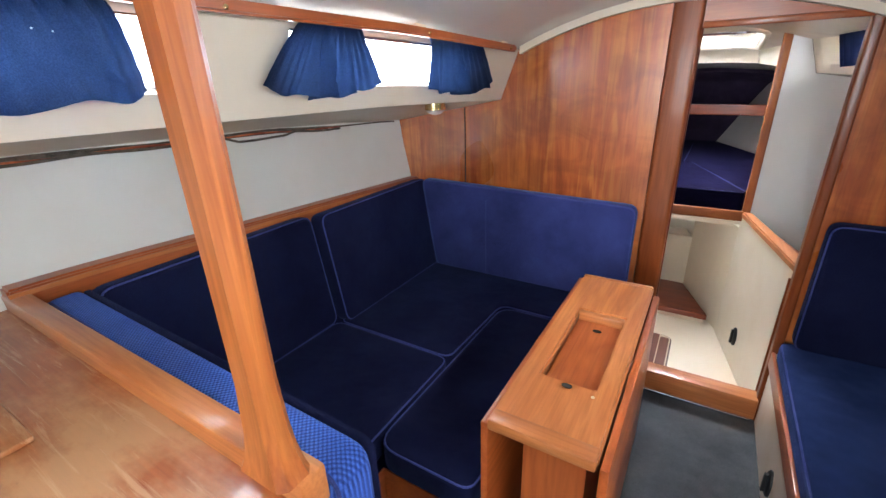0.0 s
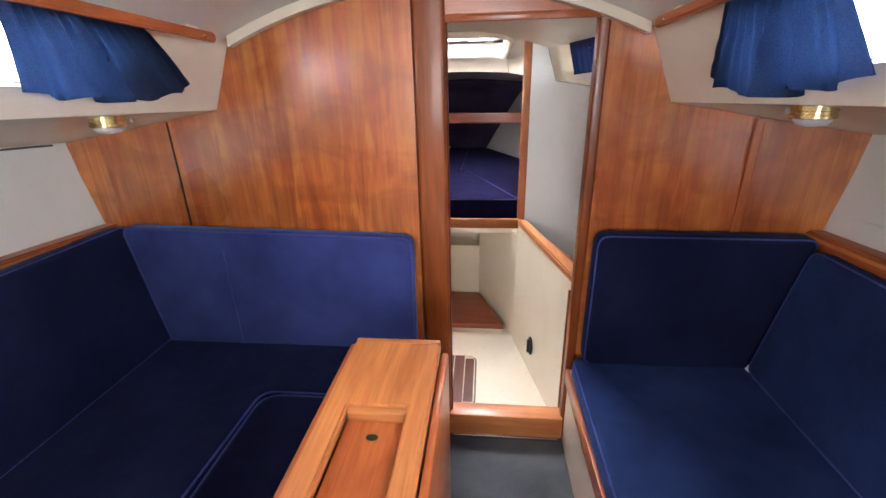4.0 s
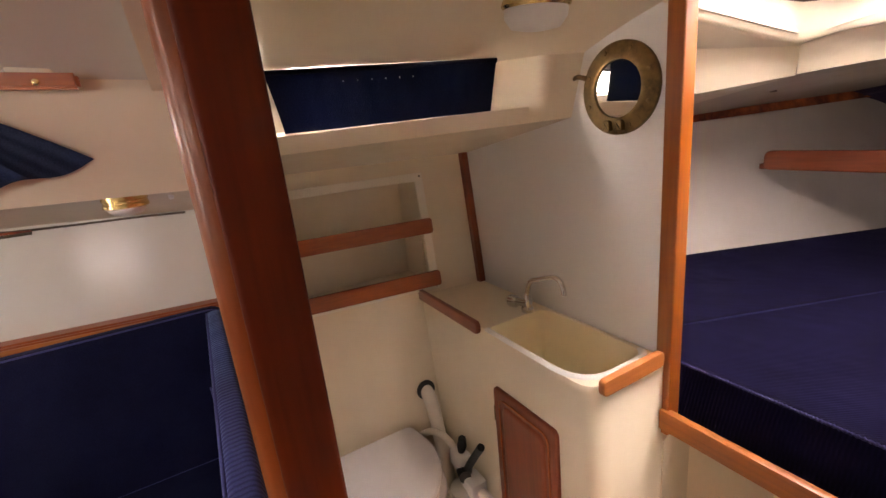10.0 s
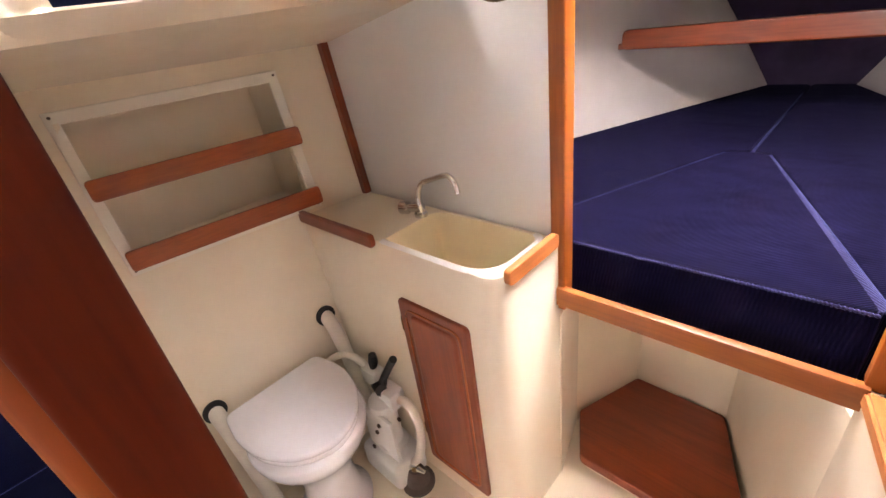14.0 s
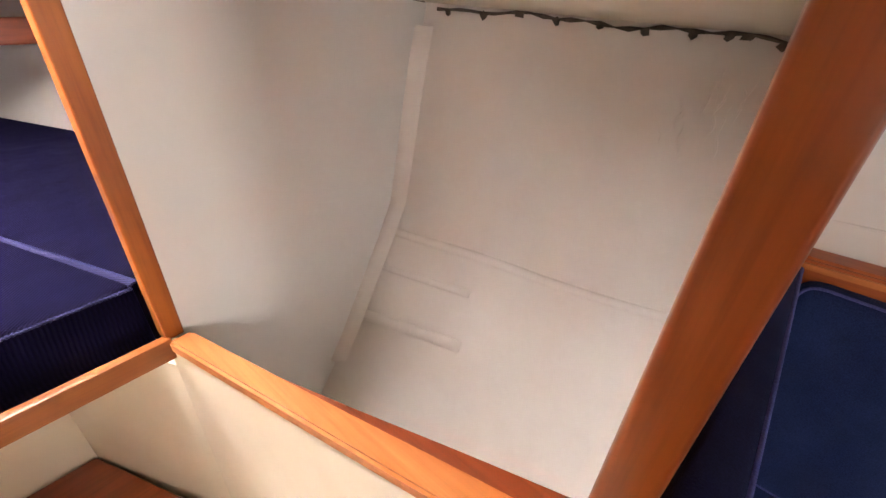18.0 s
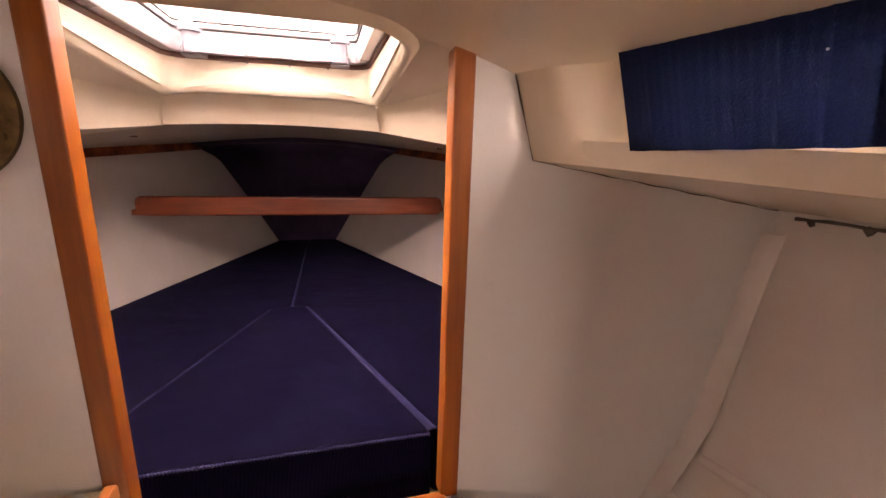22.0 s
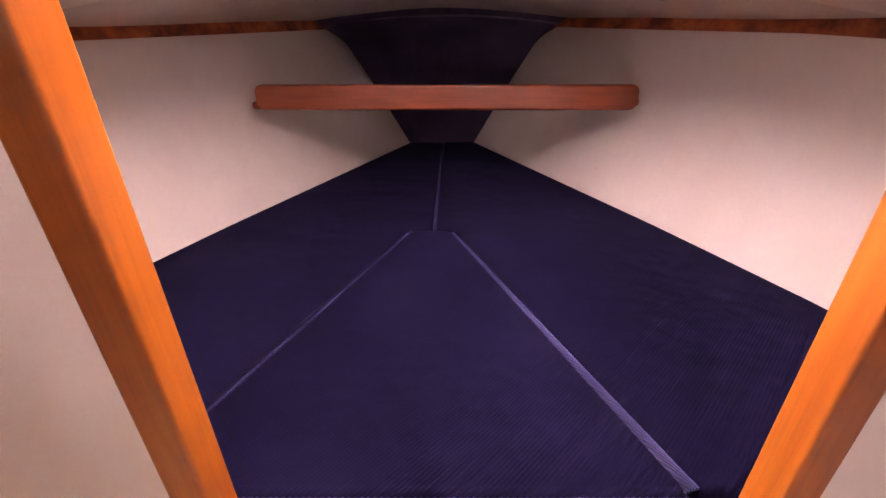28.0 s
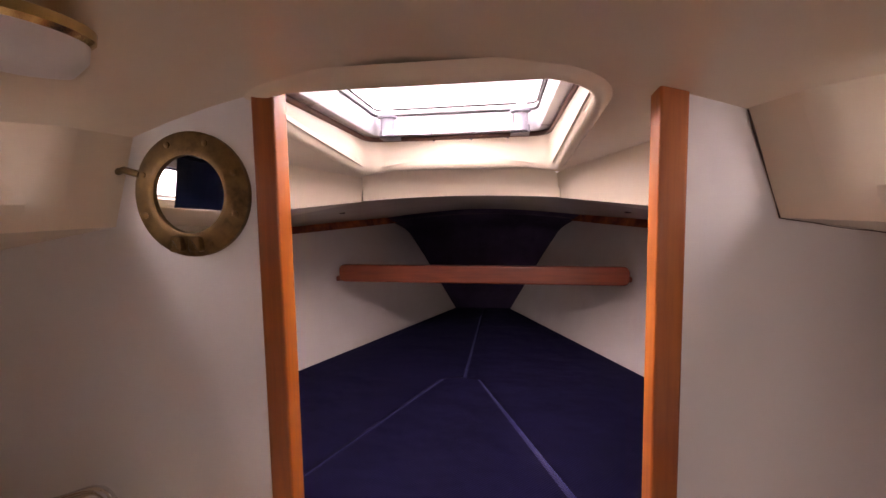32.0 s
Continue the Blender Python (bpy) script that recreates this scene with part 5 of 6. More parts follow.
# deck edge stains and old wiring in the locker
wire = [(XC + half_beam(y, at_y(y, JOIN_Z)) - 0.008 - 0.004 * math.sin(y * 23), y, at_y(y, JOIN_Z) - 0.006 + 0.004 * math.sin(y * 17) + 0.003 * math.sin(y * 41)) for y in span(1.76, 2.56, 26)]
w = thing("locker_wiring", "ragged dark wiring and old sealant under the deck edge", "wiring")
part("cable", tube(wire, 0.005, 6, radii=[0.004 + 0.0025 * math.sin(3 * i) for i in range(len(wire))]), CABLE, w)
random.seed(4)
for p in (*wire[1::3], wire[2], wire[5], (0.738, 1.80, 1.330), (0.748, 1.812, 1.327), (0.742, 1.822, 1.326)):
    b = bmesh.new()
    bmesh.ops.create_icosphere(b, subdivisions=1, radius=0.009)
    for v in b.verts:
        v.co = Vector(p) + Vector((v.co.x * 0.6, v.co.y * random.uniform(0.7, 1.8), v.co.z * random.uniform(0.5, 1.6) - 0.006))
    part("sealant_lump", b, CABLE, w)

random.seed(12)
runs = thing("wall_paint_runs", "runs and ripples in the painted hull beside the doorway", "wall", kind="structure")
for k in range(12):
    y, z0 = 1.845 + 0.011 * k + random.uniform(-0.006, 0.006), random.uniform(0.94, 1.12)
    z1 = min(1.215, z0 + random.uniform(0.06, 0.16))
    pts = []
    for i in range(13):
        z = z0 + (z1 - z0) * i / 12
        yy = y + 0.005 * math.sin(i * 0.45 + 2.1 * k) + 0.002 * math.sin(i * 1.1 + k)
        pts.append((XC + half_beam(yy, z) + 0.0022, yy, z))
    smooth(part("paint_run", tube(pts, 0.003, 8, radii=[0.0022 + random.uniform(0.0008, 0.0014) * math.sin(math.pi * i / 12) for i in range(13)]), HULLW, runs), 80)

caulk = [(XC + at_y(2.597, LOW_W) + (half_beam(2.597, at_y(2.597, JOIN_Z)) - at_y(2.597, LOW_W)) * q, 2.597, at_y(2.597, LOW_Z) + (at_y(2.597, JOIN_Z) - at_y(2.597, LOW_Z)) * q - 0.001 + 0.0012 * math.sin(40 * q)) for q in span(0.02, 0.98, 24)]
caulk = [*[(XC + trunk(2.597, q)[0] - 0.001, 2.597, trunk(2.597, q)[1]) for q in (0.99, 0.8, 0.6, 0.4, 0.2, 0.0)], *caulk]
ob = part("trim_caulking", tube(caulk, 0.0012, 6, radii=[0.0010 + 0.0006 * math.sin(i * 1.3) for i in range(len(caulk))]), GASKET)
tagged(smooth(ob, 80), "thin brown line of old caulking above the bulkhead", "trim", kind="structure")

seal = [(XC - trunk(BH1 + 0.004, q)[0] + 0.002, BH1 + 0.004, trunk(BH1 + 0.004, q)[1]) for q in (1.0, 0.8, 0.6, 0.4, 0.2, 0.0)]
fx = liner_x(BH1 + 0.004, 1.285)
seal += [(seal[-1][0] + (fx - seal[-1][0]) * q, BH1 + 0.004, seal[-1][2] + (1.287 - seal[-1][2]) * q) for q in (0.3, 0.6, 1.0)]
sl = thing("corner_sealant", "thin grey sealant with dark dots beside the white bulkhead", "sealant")
smooth(part("bead", tube(seal, 0.0024, 6), GASKET, sl), 80)
for k in range(9):
    p = Vector(seal[0]).lerp(Vector(seal[5]), (k + 0.5) / 9)
    smooth(part("dot", moved(lathe([(0.003, -0.003), (0.0045, 0), (0.003, 0.003)], 8), Matrix.Translation(p)), BLACK, sl))

# dome lamp
dome = thing("dome_lamp", "unlit white glass dome lamp with a brass ring on the headliner", "ceiling lamp")
DL = Matrix.Translation((-0.40, 2.315, roof_z(-0.40, 2.315) - 0.002)) @ pose(0, 0, 0, 180, 6, 0)
smooth(part("ring", moved(lathe([(0.064, 0), (0.064, 0.010), (0.058, 0.016)], 32), DL), BRASS, dome))
smooth(part("dome", moved(lathe([(0.059, 0.012), (0.058, 0.03), (0.046, 0.047), (0.02, 0.052), (0.002, 0.053)], 32), DL), WHITE, dome), 80)


def drape(name, label, s, y0, y1, yb0, yb1, q0, q1, material, folds, depth, group, lean=0.02, into=None):
    """A short curtain on the trunk's side; y0, y1 at the head, yb0, yb1 at the hem."""
    t = into or thing(name, label, "curtain", group)
    ny, nz = folds * 32, 10
    warp = 0.07 if depth > 0.01 else 0.0
    qa, qb = q0 if isinstance(q0, tuple) else (q0, q0)
    b = bmesh.new()
    rows = []
    random.seed(int(abs(y0) * 1000) + folds)
    ph_ = [random.uniform(-0.6, 0.6) for _ in range(nz + 1)]
    amp = [random.uniform(0.6, 1.3) for _ in range(folds + 1)]
    for j in range(nz + 1):
        q = j / nz
        row = []
        for i in range(ny + 1):
            u = i / ny
            uf = u + warp * math.sin(2.3 * math.pi * u + 4.0 * y0) + 0.5 * warp * math.sin(5.1 * math.pi * u + 9.0 * y1)
            yt, yb = y0 + (y1 - y0) * u, yb0 + (yb1 - yb0) * u
            ease = q ** 0.78
            y = yt * (1 - ease) + yb * ease
            w_, z = trunk(max(-2, min(3.3, y)), qa + (qb - qa) * u + (q1 - qa - (qb - qa) * u) * (1 - q))
            fold = (1.9 * abs(math.sin(uf * folds * math.pi + ph_[j] * 0.12 + 0.5 * math.sin(5 * u) + 0.35 * q * math.sin(3 * u + folds))) ** 0.75 - 1) * depth * (0.35 + 0.95 * q) * (0.8 + 0.45 * math.sin(9 * u + folds))
            fold += depth * (0.38 * math.exp(-5 * q) + 0.07) * math.sin(u * folds * 7.4 * math.pi + 2 * math.sin(7 * u))
            hem = 0.18 * depth * math.sin(u * folds * math.pi * 2 + 1) * q
            x = XC + s * (w_ - lean + 0.018 * (1 - q) + fold)
            row.append(b.verts.new((x, y, z + hem + q * (2 * u - 1) ** 2 * (0.012 + max(0.0, min(0.03, 0.2 * (y0 - yb0 if u < 0.5 else yb1 - y1))) if depth > 0.01 else 0))))
        rows.append(row)
    for a, c in zip(rows, rows[1:]):
        for i in range(ny):
            b.faces.new((a[i], a[i + 1], c[i + 1], c[i]))
    bmesh.ops.solidify(b, geom=b.faces[:], thickness=0.002)
    smooth(part("cloth", b, material, t), 70)
    head = [(XC + s * (trunk(y0 + (y1 - y0) * u, q1)[0] - lean + 0.018 + 0.15 * depth * math.sin(u * folds * 12.6)), y0 + (y1 - y0) * u, trunk(y0 + (y1 - y0) * u, q1)[1] + 0.002) for u in [i / (folds * 6) for i in range(folds * 6 + 1)]]
    smooth(part("gathered_hem", tube(head, 0.006, 6), material, t), 80)
    return t


port_cloth = drape("window_curtain", "flat dark navy curtain over the port toilet window", -1, 1.870, 2.385, 1.898, 2.375, 0.26, 0.97, NCURT, 3, 0.0014, "toilet curtains", lean=-0.008)
stb_cloth = drape("window_curtain", "dark navy curtain over the locker window, pale where daylight comes through", 1, 1.872, 2.12, 1.882, 2.13, (0.37, 0.28), 1.15, NCURT, 2, 0.0014, "toilet curtains", lean=-0.008)
drape("", "", 1, 2.115, 2.40, 2.125, 2.388, (0.28, 0.18), 1.15, SCURT, 6, 0.0018, "", lean=-0.007, into=stb_cloth)


def pinholes(t, s, lean, spots):
    """Stitch holes as small white discs, the daylight in them painted on."""
    for y, q in spots:
        w_, z = trunk(y, q)
        part("pinhole_light", moved(lathe([(0.0014, 0), (0.0012, 0.001)], 8), pose(XC + s * (w_ - lean), y, z, 0, -s * 68, 0)), WHITE, t)


pinholes(port_cloth, -1, 0.006, [(2.02 + 0.03 * i, 0.82) for i in range(6)])
pinholes(stb_cloth, 1, 0.006, [(1.98, 0.80), (2.01, 0.80), (2.07, 0.79), (2.15, 0.79)])

# ---- saloon ----
for s, side in SIDES:
    hr = thing("handrail", "long varnished teak handrail along the headliner edge", "handrail", "handrails")
    pts = []
    for y in span(-1.4, 1.575, 16):
        w_, z = trunk(y, 0.93)
        pts.append((XC + s * (w_ - 0.045), y, z + 0.004))
    b = shell(lambda y, q: (XC + s * (trunk(y, 0.93)[0] - 0.058), y, trunk(y, 0.93)[1] - 0.008 + 0.026 * q), span(-1.4, 1.575, 16), (0, 1), (s * 0.022, 0, 0))
    bmesh.ops.bevel(b, geom=[e for e in b.edges if len(e.link_faces) == 2 and e.calc_face_angle(0) > 0.8], offset=0.005, segments=2, affect="EDGES")
    smooth(part("rail", b, TY, hr))
    for y in (-0.6, 0.3, 0.95, 1.51):
        w_, z = trunk(y, 0.93)
        smooth(part("mounting_block", box(min(XC + s * (w_ - 0.036), XC + s * (w_ + 0.01)), max(XC + s * (w_ - 0.036), XC + s * (w_ + 0.01)), y - 0.03, y + 0.03, z + 0.01, z + 0.055, 0.006), GEL, hr))
        smooth(part("screw", moved(lathe([(0.006, 0), (0.005, 0.003), (0.002, 0.004)], 10), pose(XC + s * (w_ - 0.058), y + 0.01, z + 0.002, 0, -s * 90, 0)), BRASS, hr))
CL = "gathered bright blue curtain hanging under the handrail at a cabin window"
drape("window_curtain", CL, -1, 0.515, 0.680, 0.41, 0.785, 0.17, 0.94, CURT, 4, 0.029, "saloon curtains", lean=0.05)
drape("window_curtain", CL, -1, 1.01, 1.33, 1.055, 1.55, 0.15, 0.92, CURT, 4, 0.029, "saloon curtains", lean=0.05)
wide_cloth = drape("window_curtain", "wide gathered bright blue curtain with two pinholes of daylight", -1, -0.62, 0.125, -0.66, 0.182, 0.18, 0.94, CURT, 6, 0.040, "saloon curtains", lean=0.05)
drape("window_curtain", CL, 1, 1.026, 1.292, 0.975, 1.435, 0.08, 0.90, CURT, 4, 0.029, "saloon curtains", lean=0.05)
drape("window_curtain", CL, 1, 0.42, 0.60, 0.35, 0.66, 0.10, 0.92, CURT, 3, 0.029, "saloon curtains", lean=0.05)

pinholes(wide_cloth, -1, 0.066, [(0.012, 0.69), (0.036, 0.68)])
ob = part("trim_liner_seam", tube([(XC + half_beam(y, 0.934 + 0.06 * (1.668 - y)) - 0.001, y, 0.934 + 0.06 * (1.668 - y)) for y in span(0.9, 1.70, 10)], 0.0028, 6), LINER)
tagged(smooth(ob, 80), "thin raised seam across the painted hull lining", "trim", kind="structure")
for s, y in ((-1, LAMP_Y), (1, 1.48)):
    t = thing("reading_lamp", "small brass lamp with a white glass under the side deck", "lamp", "reading lamps")
    wl, zl, zj = at_y(y, LOW_W), at_y(y, LOW_Z), at_y(y, JOIN_Z)
    wx = wl + (half_beam(y, zj) - wl) * LAMP_Q
    M = Matrix.Translation((XC + s * wx, y, zl + (zj - zl) * LAMP_Q ** deck_power(y) - 0.002)) @ pose(0, 0, 0, 180, 0, 0)
    smooth(part("ring", moved(lathe([(0.050, -0.012), (0.050, 0.006), (0.048, 0.008), (0.048, 0.014), (0.050, 0.016), (0.050, 0.024), (0.042, 0.027)], 30), M), BRASS, t))
    smooth(part("glass", moved(lathe([(0.042, 0.024), (0.041, 0.032), (0.032, 0.042), (0.012, 0.047), (0.002, 0.0475)], 30), M), WHITE, t), 80)
    smooth(part("switch", moved(lathe([(0.007, 0), (0.007, 0.014), (0.004, 0.018)], 10), M @ Matrix.Translation((0.0, -0.10, 0.004))), WHITE, t))

# old wiring along the port lining
w = thing("loose_wiring", "dark tangled wiring in the gap above the hull lining", "wiring")
random.seed(9)
for k in range(4):
    pts = []
    for y in span(-1.0, 1.25 + (0.4 if k == 0 else 0), 44):
        zj = at_y(y, JOIN_Z)
        pts.append((XC - half_beam(y, zj) + 0.008 + 0.004 * k, y, zj - 0.005 - 0.004 * k + 0.003 * math.sin(y * (9 + 3 * k) + k) + (-0.014 if k == 3 and 0.72 < y < 0.95 else 0)))
    smooth(part("cable", tube(pts, 0.004 + 0.001 * (k % 2), 6), CABLE if k != 2 else RUST, w), 80)
# dark strip that paints the shade in the gap under the deck
ob = part("trim_gap_shade", shell(lambda y, q: (XC - half_beam(y, at_y(y, JOIN_Z)) + 0.004, y, at_y(y, JOIN_Z) - 0.018 + 0.012 * q), span(-1.2, 1.1, 12), (0, 1), (0.004, 0, 0)), DARK)
tagged(ob, "dark strip painted as the shade in the gap between hull lining and deck", "trim", kind="structure")

# rails above the seat backs
def rail_pts(s, y):
    z = float(np.interp(y, (0.0, 1.7), (0.925, 0.876)))
    return half_beam(y, z), z
for s, side in SIDES:
    y0 = -0.03 if s < 0 else -0.8
    b = shell(lambda y, q: (XC + s * (rail_pts(s, y)[0] - 0.058 + 0.058 * q), y, rail_pts(s, y)[1]), span(y0, BH0 - 0.006, 12), (0, 1), (0, 0, -0.03))
    bmesh.ops.bevel(b, geom=[e for e in b.edges if len(e.link_faces) == 2 and e.calc_face_angle(0) > 0.8], offset=0.006, segments=2, affect="EDGES")
    br = thing("seat_back_rail", "varnished teak rail along the top of the seat back", "rail", "seat back rails")
    smooth(part("rail", b, TY, br))
    lip = shell(lambda y, q: (XC + s * (rail_pts(s, y)[0] - 0.064), y, rail_pts(s, y)[1] - 0.024 + 0.012 * q), span(y0, BH0 - 0.006, 12), (0, 1), (s * 0.007, 0, 0))
    part("bead", lip, GY, br, "paler bead along the rail's inner edge")
    b = shell(lambda y, q: (XC + s * (rail_pts(s, y)[0] - 0.05), y, rail_pts(s, y)[1] - 0.03 - 0.6 * q), span(y0, BH0 - 0.006, 6), (0, 1), (s * 0.01, 0, 0))
    ob = part("wall_seat_back_" + side, b, TY)
    tagged(ob, "teak board behind the settee back cushions", "wall", kind="structure")

# port settee
base = thing("port_settee_base", "varnished teak base of the port settee", "settee base")
part("box", slab([(-1.22, 0.06), (-0.62, 0.06), (-0.62, 0.44), (-0.30, 0.44), (-0.30, 1.345), (-0.20, 1.345), (-0.20, BH0 - 0.014), (-1.22, BH0 - 0.014)], FS, 0.285), TY, base)
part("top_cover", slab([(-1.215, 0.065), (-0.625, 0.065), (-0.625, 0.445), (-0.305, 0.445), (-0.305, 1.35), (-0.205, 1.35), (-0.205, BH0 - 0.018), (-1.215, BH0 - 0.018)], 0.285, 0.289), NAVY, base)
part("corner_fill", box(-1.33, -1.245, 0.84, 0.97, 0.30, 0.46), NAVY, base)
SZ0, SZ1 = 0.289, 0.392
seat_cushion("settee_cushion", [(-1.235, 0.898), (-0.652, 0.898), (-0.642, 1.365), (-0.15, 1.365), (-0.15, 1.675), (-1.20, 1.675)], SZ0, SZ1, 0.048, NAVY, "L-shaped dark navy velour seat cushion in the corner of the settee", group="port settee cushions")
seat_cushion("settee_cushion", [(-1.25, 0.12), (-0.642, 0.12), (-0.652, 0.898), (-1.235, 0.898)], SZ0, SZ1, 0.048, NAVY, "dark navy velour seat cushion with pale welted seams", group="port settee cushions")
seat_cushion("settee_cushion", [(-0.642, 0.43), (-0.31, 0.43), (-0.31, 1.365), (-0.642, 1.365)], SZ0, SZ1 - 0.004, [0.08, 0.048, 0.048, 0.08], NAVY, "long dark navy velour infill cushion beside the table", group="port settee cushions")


def back_cushion(name, o, u, v, length, height, thick, material, label, group, r=0.03, edge=0.028, pipe=True):
    m = axes(o, u, v, Vector(u).cross(Vector(v)))
    return seat_cushion(name, [(0, 0), (length, 0), (length, height), (0, height)], 0, thick, r, material, label, edge, 0.01, group, pipe, m)


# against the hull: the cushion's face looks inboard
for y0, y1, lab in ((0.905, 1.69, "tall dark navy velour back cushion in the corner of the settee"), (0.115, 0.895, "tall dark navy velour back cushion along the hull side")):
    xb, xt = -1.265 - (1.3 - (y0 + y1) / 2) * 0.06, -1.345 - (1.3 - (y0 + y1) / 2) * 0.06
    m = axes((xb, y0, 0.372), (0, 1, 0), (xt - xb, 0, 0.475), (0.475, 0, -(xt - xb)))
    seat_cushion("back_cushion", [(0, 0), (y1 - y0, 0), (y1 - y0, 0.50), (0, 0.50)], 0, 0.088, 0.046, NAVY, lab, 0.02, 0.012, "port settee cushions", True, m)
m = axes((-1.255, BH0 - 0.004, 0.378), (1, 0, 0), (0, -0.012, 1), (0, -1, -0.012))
bc = seat_cushion("back_cushion", [(0.07, 0), (1.10, 0), (1.106, 0.478), (0, 0.505)], 0, 0.062, 0.045, NAVYR, "long navy ribbed back cushion on the bulkhead, coloured brighter for its sheen", 0.02, 0.008, "port settee cushions", True, m)
smooth(part("stitch_line", moved(tube([(0.40, 0.02, 0.073), (0.40, 0.43, 0.072)], 0.0025, 6), m), PIPE, bc, "faint stitched seam"))
m = axes((-1.40, 0.022, 0.30), (1, 0, 0), (0, 0, 1), (0, -1, 0)) @ Matrix.Translation((0, 0, -0.082))
ac = seat_cushion("back_cushion", [(0.02, 0), (0.80, 0), (1.09, 0.02), (1.085, 0.555), (0.02, 0.585)], 0, 0.082, 0.045, WEAVE, "blue woven back cushion against the galley end", 0.02, 0.0, "port settee cushions", True, m)
m2 = axes((-1.40, 0.118, 0.30), (1, 0, 0), (0, 0, 1), (0, -1, 0))
smooth(part("front_panel", moved(slab(rounded([(0.03, 0), (1.08, 0.0), (1.075, 0.548), (0.03, 0.578)], 0.03), 0.0, 0.015, 0.008), m2), NAVY, ac, "dark navy front face"))

# starboard settee
base = thing("starboard_settee_base", "cream settee base with a teak edge strip", "settee base")
part("front_panel", box(0.446, 0.462, -0.8, BH0 - 0.014, FS, 0.285), GEL, base)
part("top_board", box(0.446, 1.18, -0.8, BH0 - 0.014, 0.268, 0.283), GEL, base)
smooth(part("edge_strip", box(0.432, 0.447, -0.8, BH0 - 0.014, 0.225, 0.292, 0.005), TY, base))
vent_plug("settee_plug", (0.445, 1.215, 0.045), (-1, 0, 0), "black rubber plug in the cream settee front")
# the navy velour again, with its sheen put into a brighter colour
seat_cushion("settee_cushion", [(0.436, -0.78), (1.12, -0.78), (1.10, 1.675), (0.442, 1.675)], 0.285, 0.362, 0.046, fabric("sheen_navy", (0.013, 0.024, 0.085)), "navy velour seat cushion of the starboard settee, coloured brighter for its sheen", group="starboard settee cushions")
m = axes((0.478, BH0 - 0.004, 0.352), (1, 0, 0), (0, -0.02, 1), (0, -1, -0.02))
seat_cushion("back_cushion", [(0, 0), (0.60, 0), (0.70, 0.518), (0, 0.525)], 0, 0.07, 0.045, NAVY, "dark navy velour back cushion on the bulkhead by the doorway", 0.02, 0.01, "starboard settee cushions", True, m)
m = axes((1.125, 1.62, 0.35), (0, -1, 0), (0.10, 0, 0.475), (-0.475, 0, 0.10))
# navy velour with a weaker sheen put into the colour
seat_cushion("back_cushion", [(0, 0), (2.2, 0), (2.2, 0.485), (0, 0.485)], 0, 0.085, 0.045, fabric("mid_sheen_navy", (0.011, 0.020, 0.068)), "long navy velour back cushion along the starboard hull side", 0.02, 0.01, "starboard settee cushions", True, m)

# table
tb = thing("folding_table", "varnished teak drop-leaf table with a recessed lid in its top", "table")
TX0, TX1, TY0, TY1, TZ1 = -0.262, -0.016, 0.425, 1.273, 0.672
RX0, RX1, RYA, RYB = -0.206, -0.068, 0.632, 1.012
topb = shell(lambda x, y: (x, y, TZ1), (TX0, RX0, RX1, TX1), (TY0, TY0 + 0.05, RYA, RYB, TY1 - 0.03, TY1), (0, 0, -0.026), lambda x, y: RX0 < x < RX1 and RYA < y < RYB)
bmesh.ops.bevel(topb, geom=[e for e in topb.edges if len(e.link_faces) == 2 and e.calc_face_angle(0) > 0.8], offset=0.006, segments=2, affect="EDGES")
smooth(part("tabletop", topb, GY, tb))
smooth(part("end_batten", box(TX0 + 0.002, TX1 - 0.002, TY0 - 0.014, TY0 + 0.03, TZ1 - 0.028, TZ1 + 0.004, 0.006), GX, tb))
smooth(part("end_batten", box(TX0 + 0.002, TX1 - 0.002, TY1 - 0.01, TY1 + 0.01, TZ1 - 0.02, TZ1 + 0.003, 0.005), GX, tb))
part("lid", box(RX0, RX1, RYA, RYB, TZ1 - 0.06, TZ1 - 0.032), TY, tb, "sunken lid of the bottle locker")
smooth(part("far_lip", box(RX0, RX1, RYB - 0.02, RYB, TZ1 - 0.034, TZ1 - 0.004, 0.004), GX, tb))
for y, z in ((0.946, TZ1 - 0.0315), (0.612, TZ1 + 0.0006)):
    part("finger_hole", moved(lathe([(0.011, 0), (0.011, 0.001)], 14, 1.25, 0.8), Matrix.Translation((-0.136, y, z))), DARK, tb)
part("plug", moved(lathe([(0.005, 0), (0.005, 0.001)], 10), Matrix.Translation((-0.07, 0.60, TZ1 + 0.0006))), SEAM, tb)
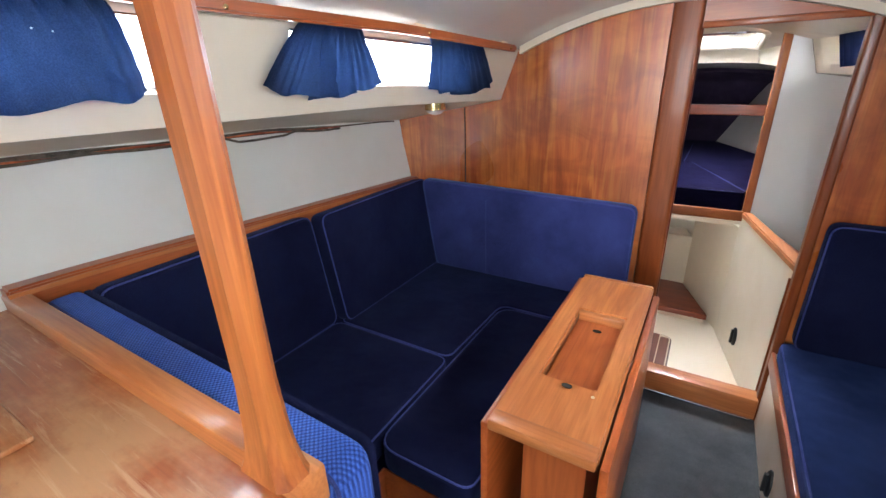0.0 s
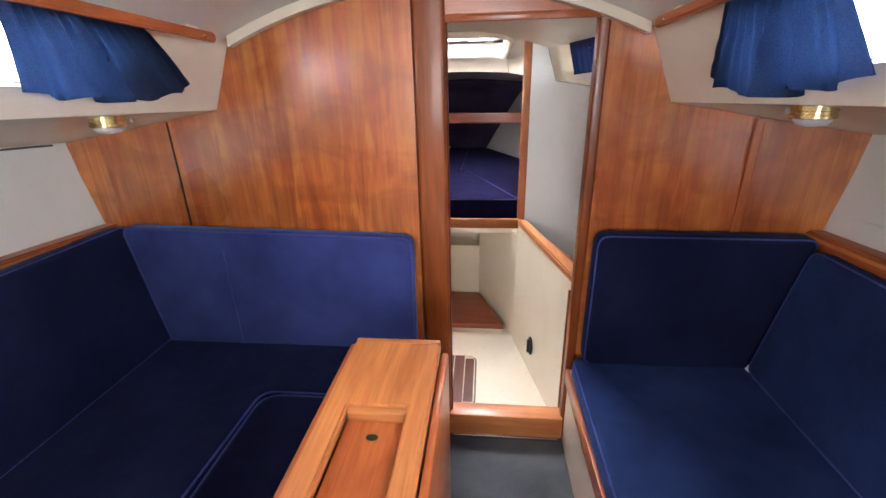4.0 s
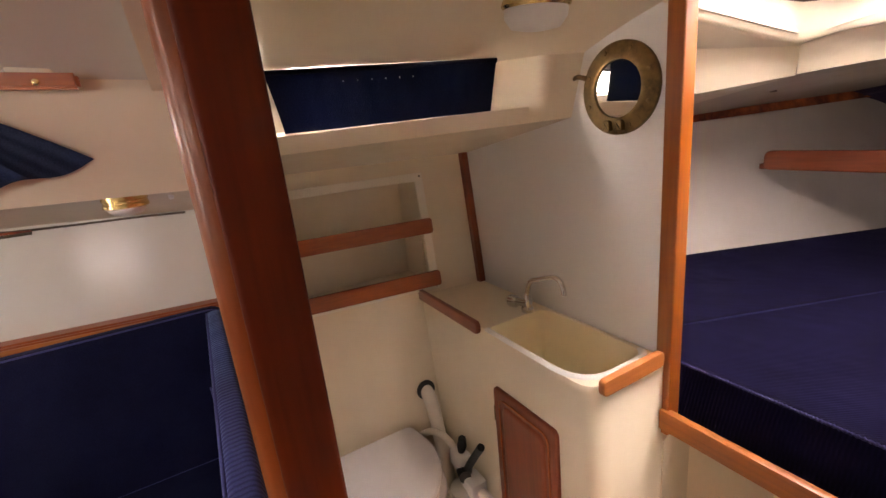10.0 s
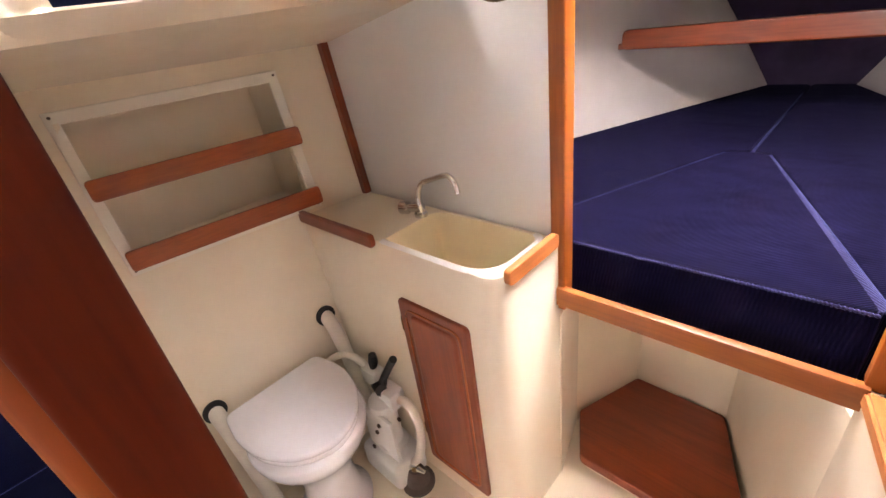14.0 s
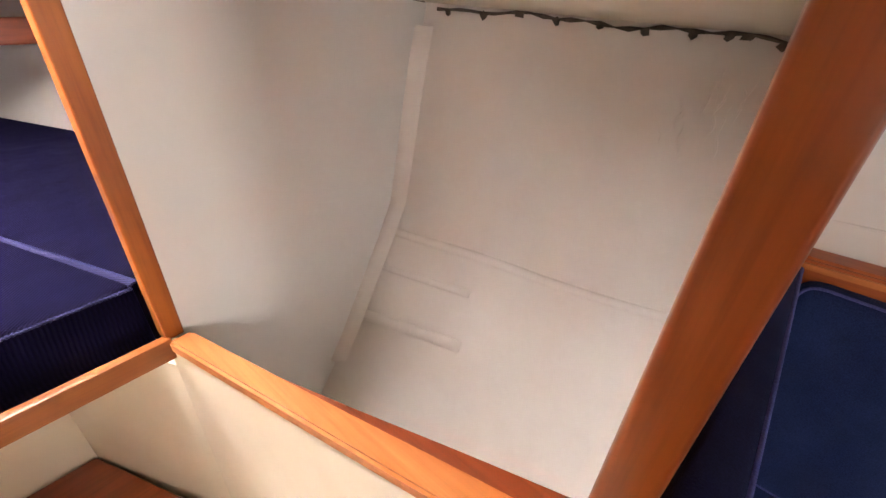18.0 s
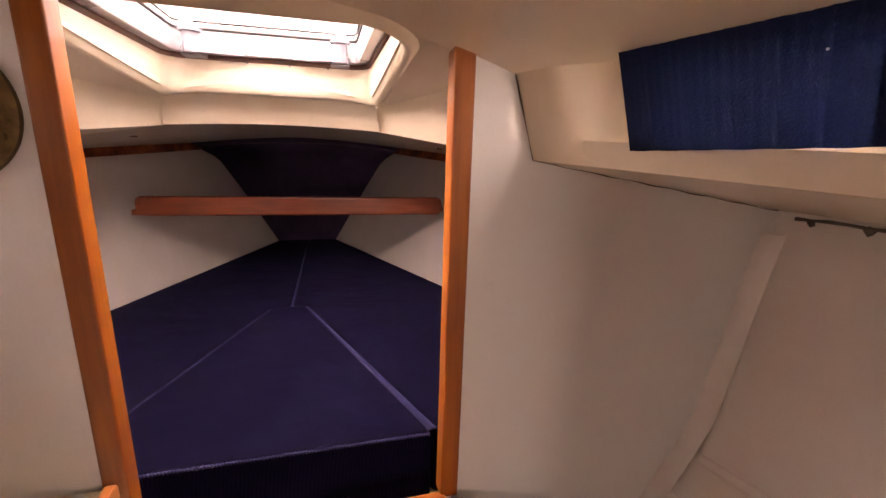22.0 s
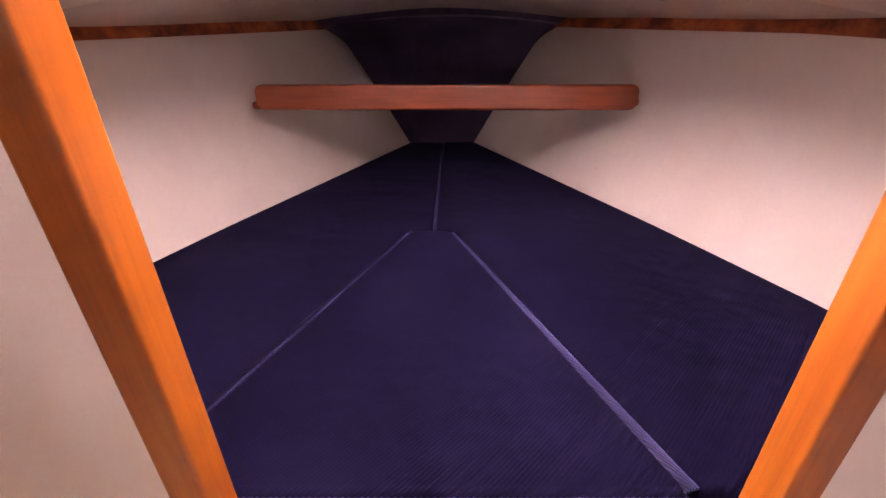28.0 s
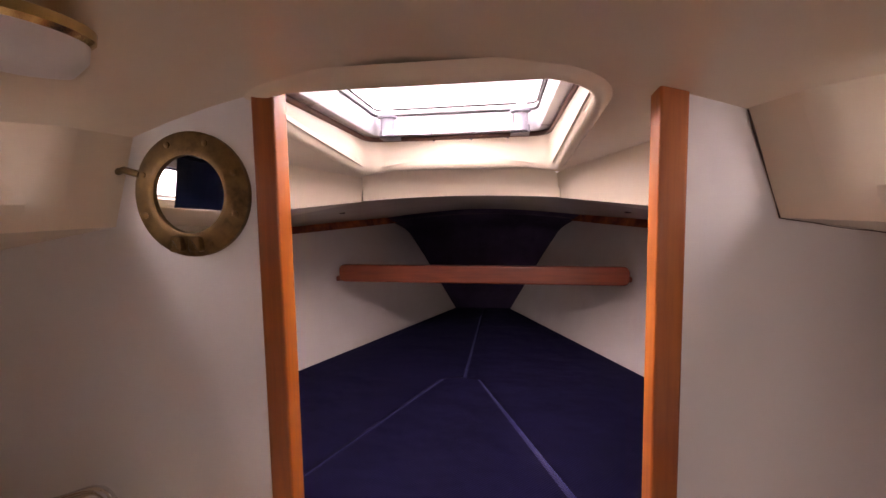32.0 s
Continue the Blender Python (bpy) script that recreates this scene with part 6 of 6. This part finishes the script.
part("pedestal", box(-0.186, -0.042, TY0 + 0.03, TY1 - 0.05, FS, TZ1 - 0.066), TZ, tb)
part("bottle_well", box(-0.214, -0.06, RYA - 0.02, RYB + 0.02, 0.35, TZ1 - 0.062), TZ, tb)
smooth(part("leaf", box(TX0 - 0.016, TX0 + 0.004, TY0 - 0.012, TY1, 0.03, TZ1 - 0.012, 0.006), TY, tb, "hanging table leaf"))
smooth(part("leaf", box(TX1 + 0.004, TX1 + 0.024, TY0 - 0.012, TY1 - 0.03, 0.03, TZ1 - 0.012, 0.006), TY, tb, "hanging table leaf"))

# galley end with its fiddle and the grab post
gl_ = thing("galley_counter", "worn varnished teak counter with a raised fiddle at the settee end", "counter")
part("carcass", box(-1.30, -0.36, -1.2, 0.012, FS, 0.835), TX, gl_)
part("worktop", slab([(-1.60, -1.2), (-0.335, -1.2), (-0.335, 0.012), (-1.60, 0.012)], 0.835, 0.862, 0.006), WORN, gl_)
smooth(part("fiddle", box(-1.60, -0.318, -0.034, 0.014, 0.83, 0.902, 0.007), GX, gl_))
smooth(part("lid_edge", box(-1.30, -0.80, -1.0, -0.172, 0.862, 0.874, 0.004), WORN, gl_, "edge of the icebox lid"))
gp = thing("grab_post", "chamfered varnished teak grab post with a flared foot", "post")
PX, PY = -0.373, -0.026
b = bmesh.new()
loops = []
for z, e in ((0.902, 0.022), (0.915, 0.016), (0.94, 0.009), (0.98, 0.004), (1.05, 0.0), (1.30, 0.0), (roof_z(PX, PY) + 0.01, 0.0)):
    o = rounded([(PX - 0.027 - e, PY - 0.019 - e * 0.5), (PX + 0.027 + e, PY - 0.019 - e * 0.5), (PX + 0.027 + e, PY + 0.019 + e * 0.3), (PX - 0.027 - e, PY + 0.019 + e * 0.3)], 0.011, 1)
    loops.append([b.verts.new((p.x, p.y, z)) for p in o])
for lo, hi in zip(loops, loops[1:]):
    for i in range(len(lo)):
        b.faces.new((lo[i], lo[(i + 1) % len(lo)], hi[(i + 1) % len(lo)], hi[i]))
b.faces.new(loops[0][::-1])
b.faces.new(loops[-1])
smooth(part("shaft", b, POST, gp), 18)
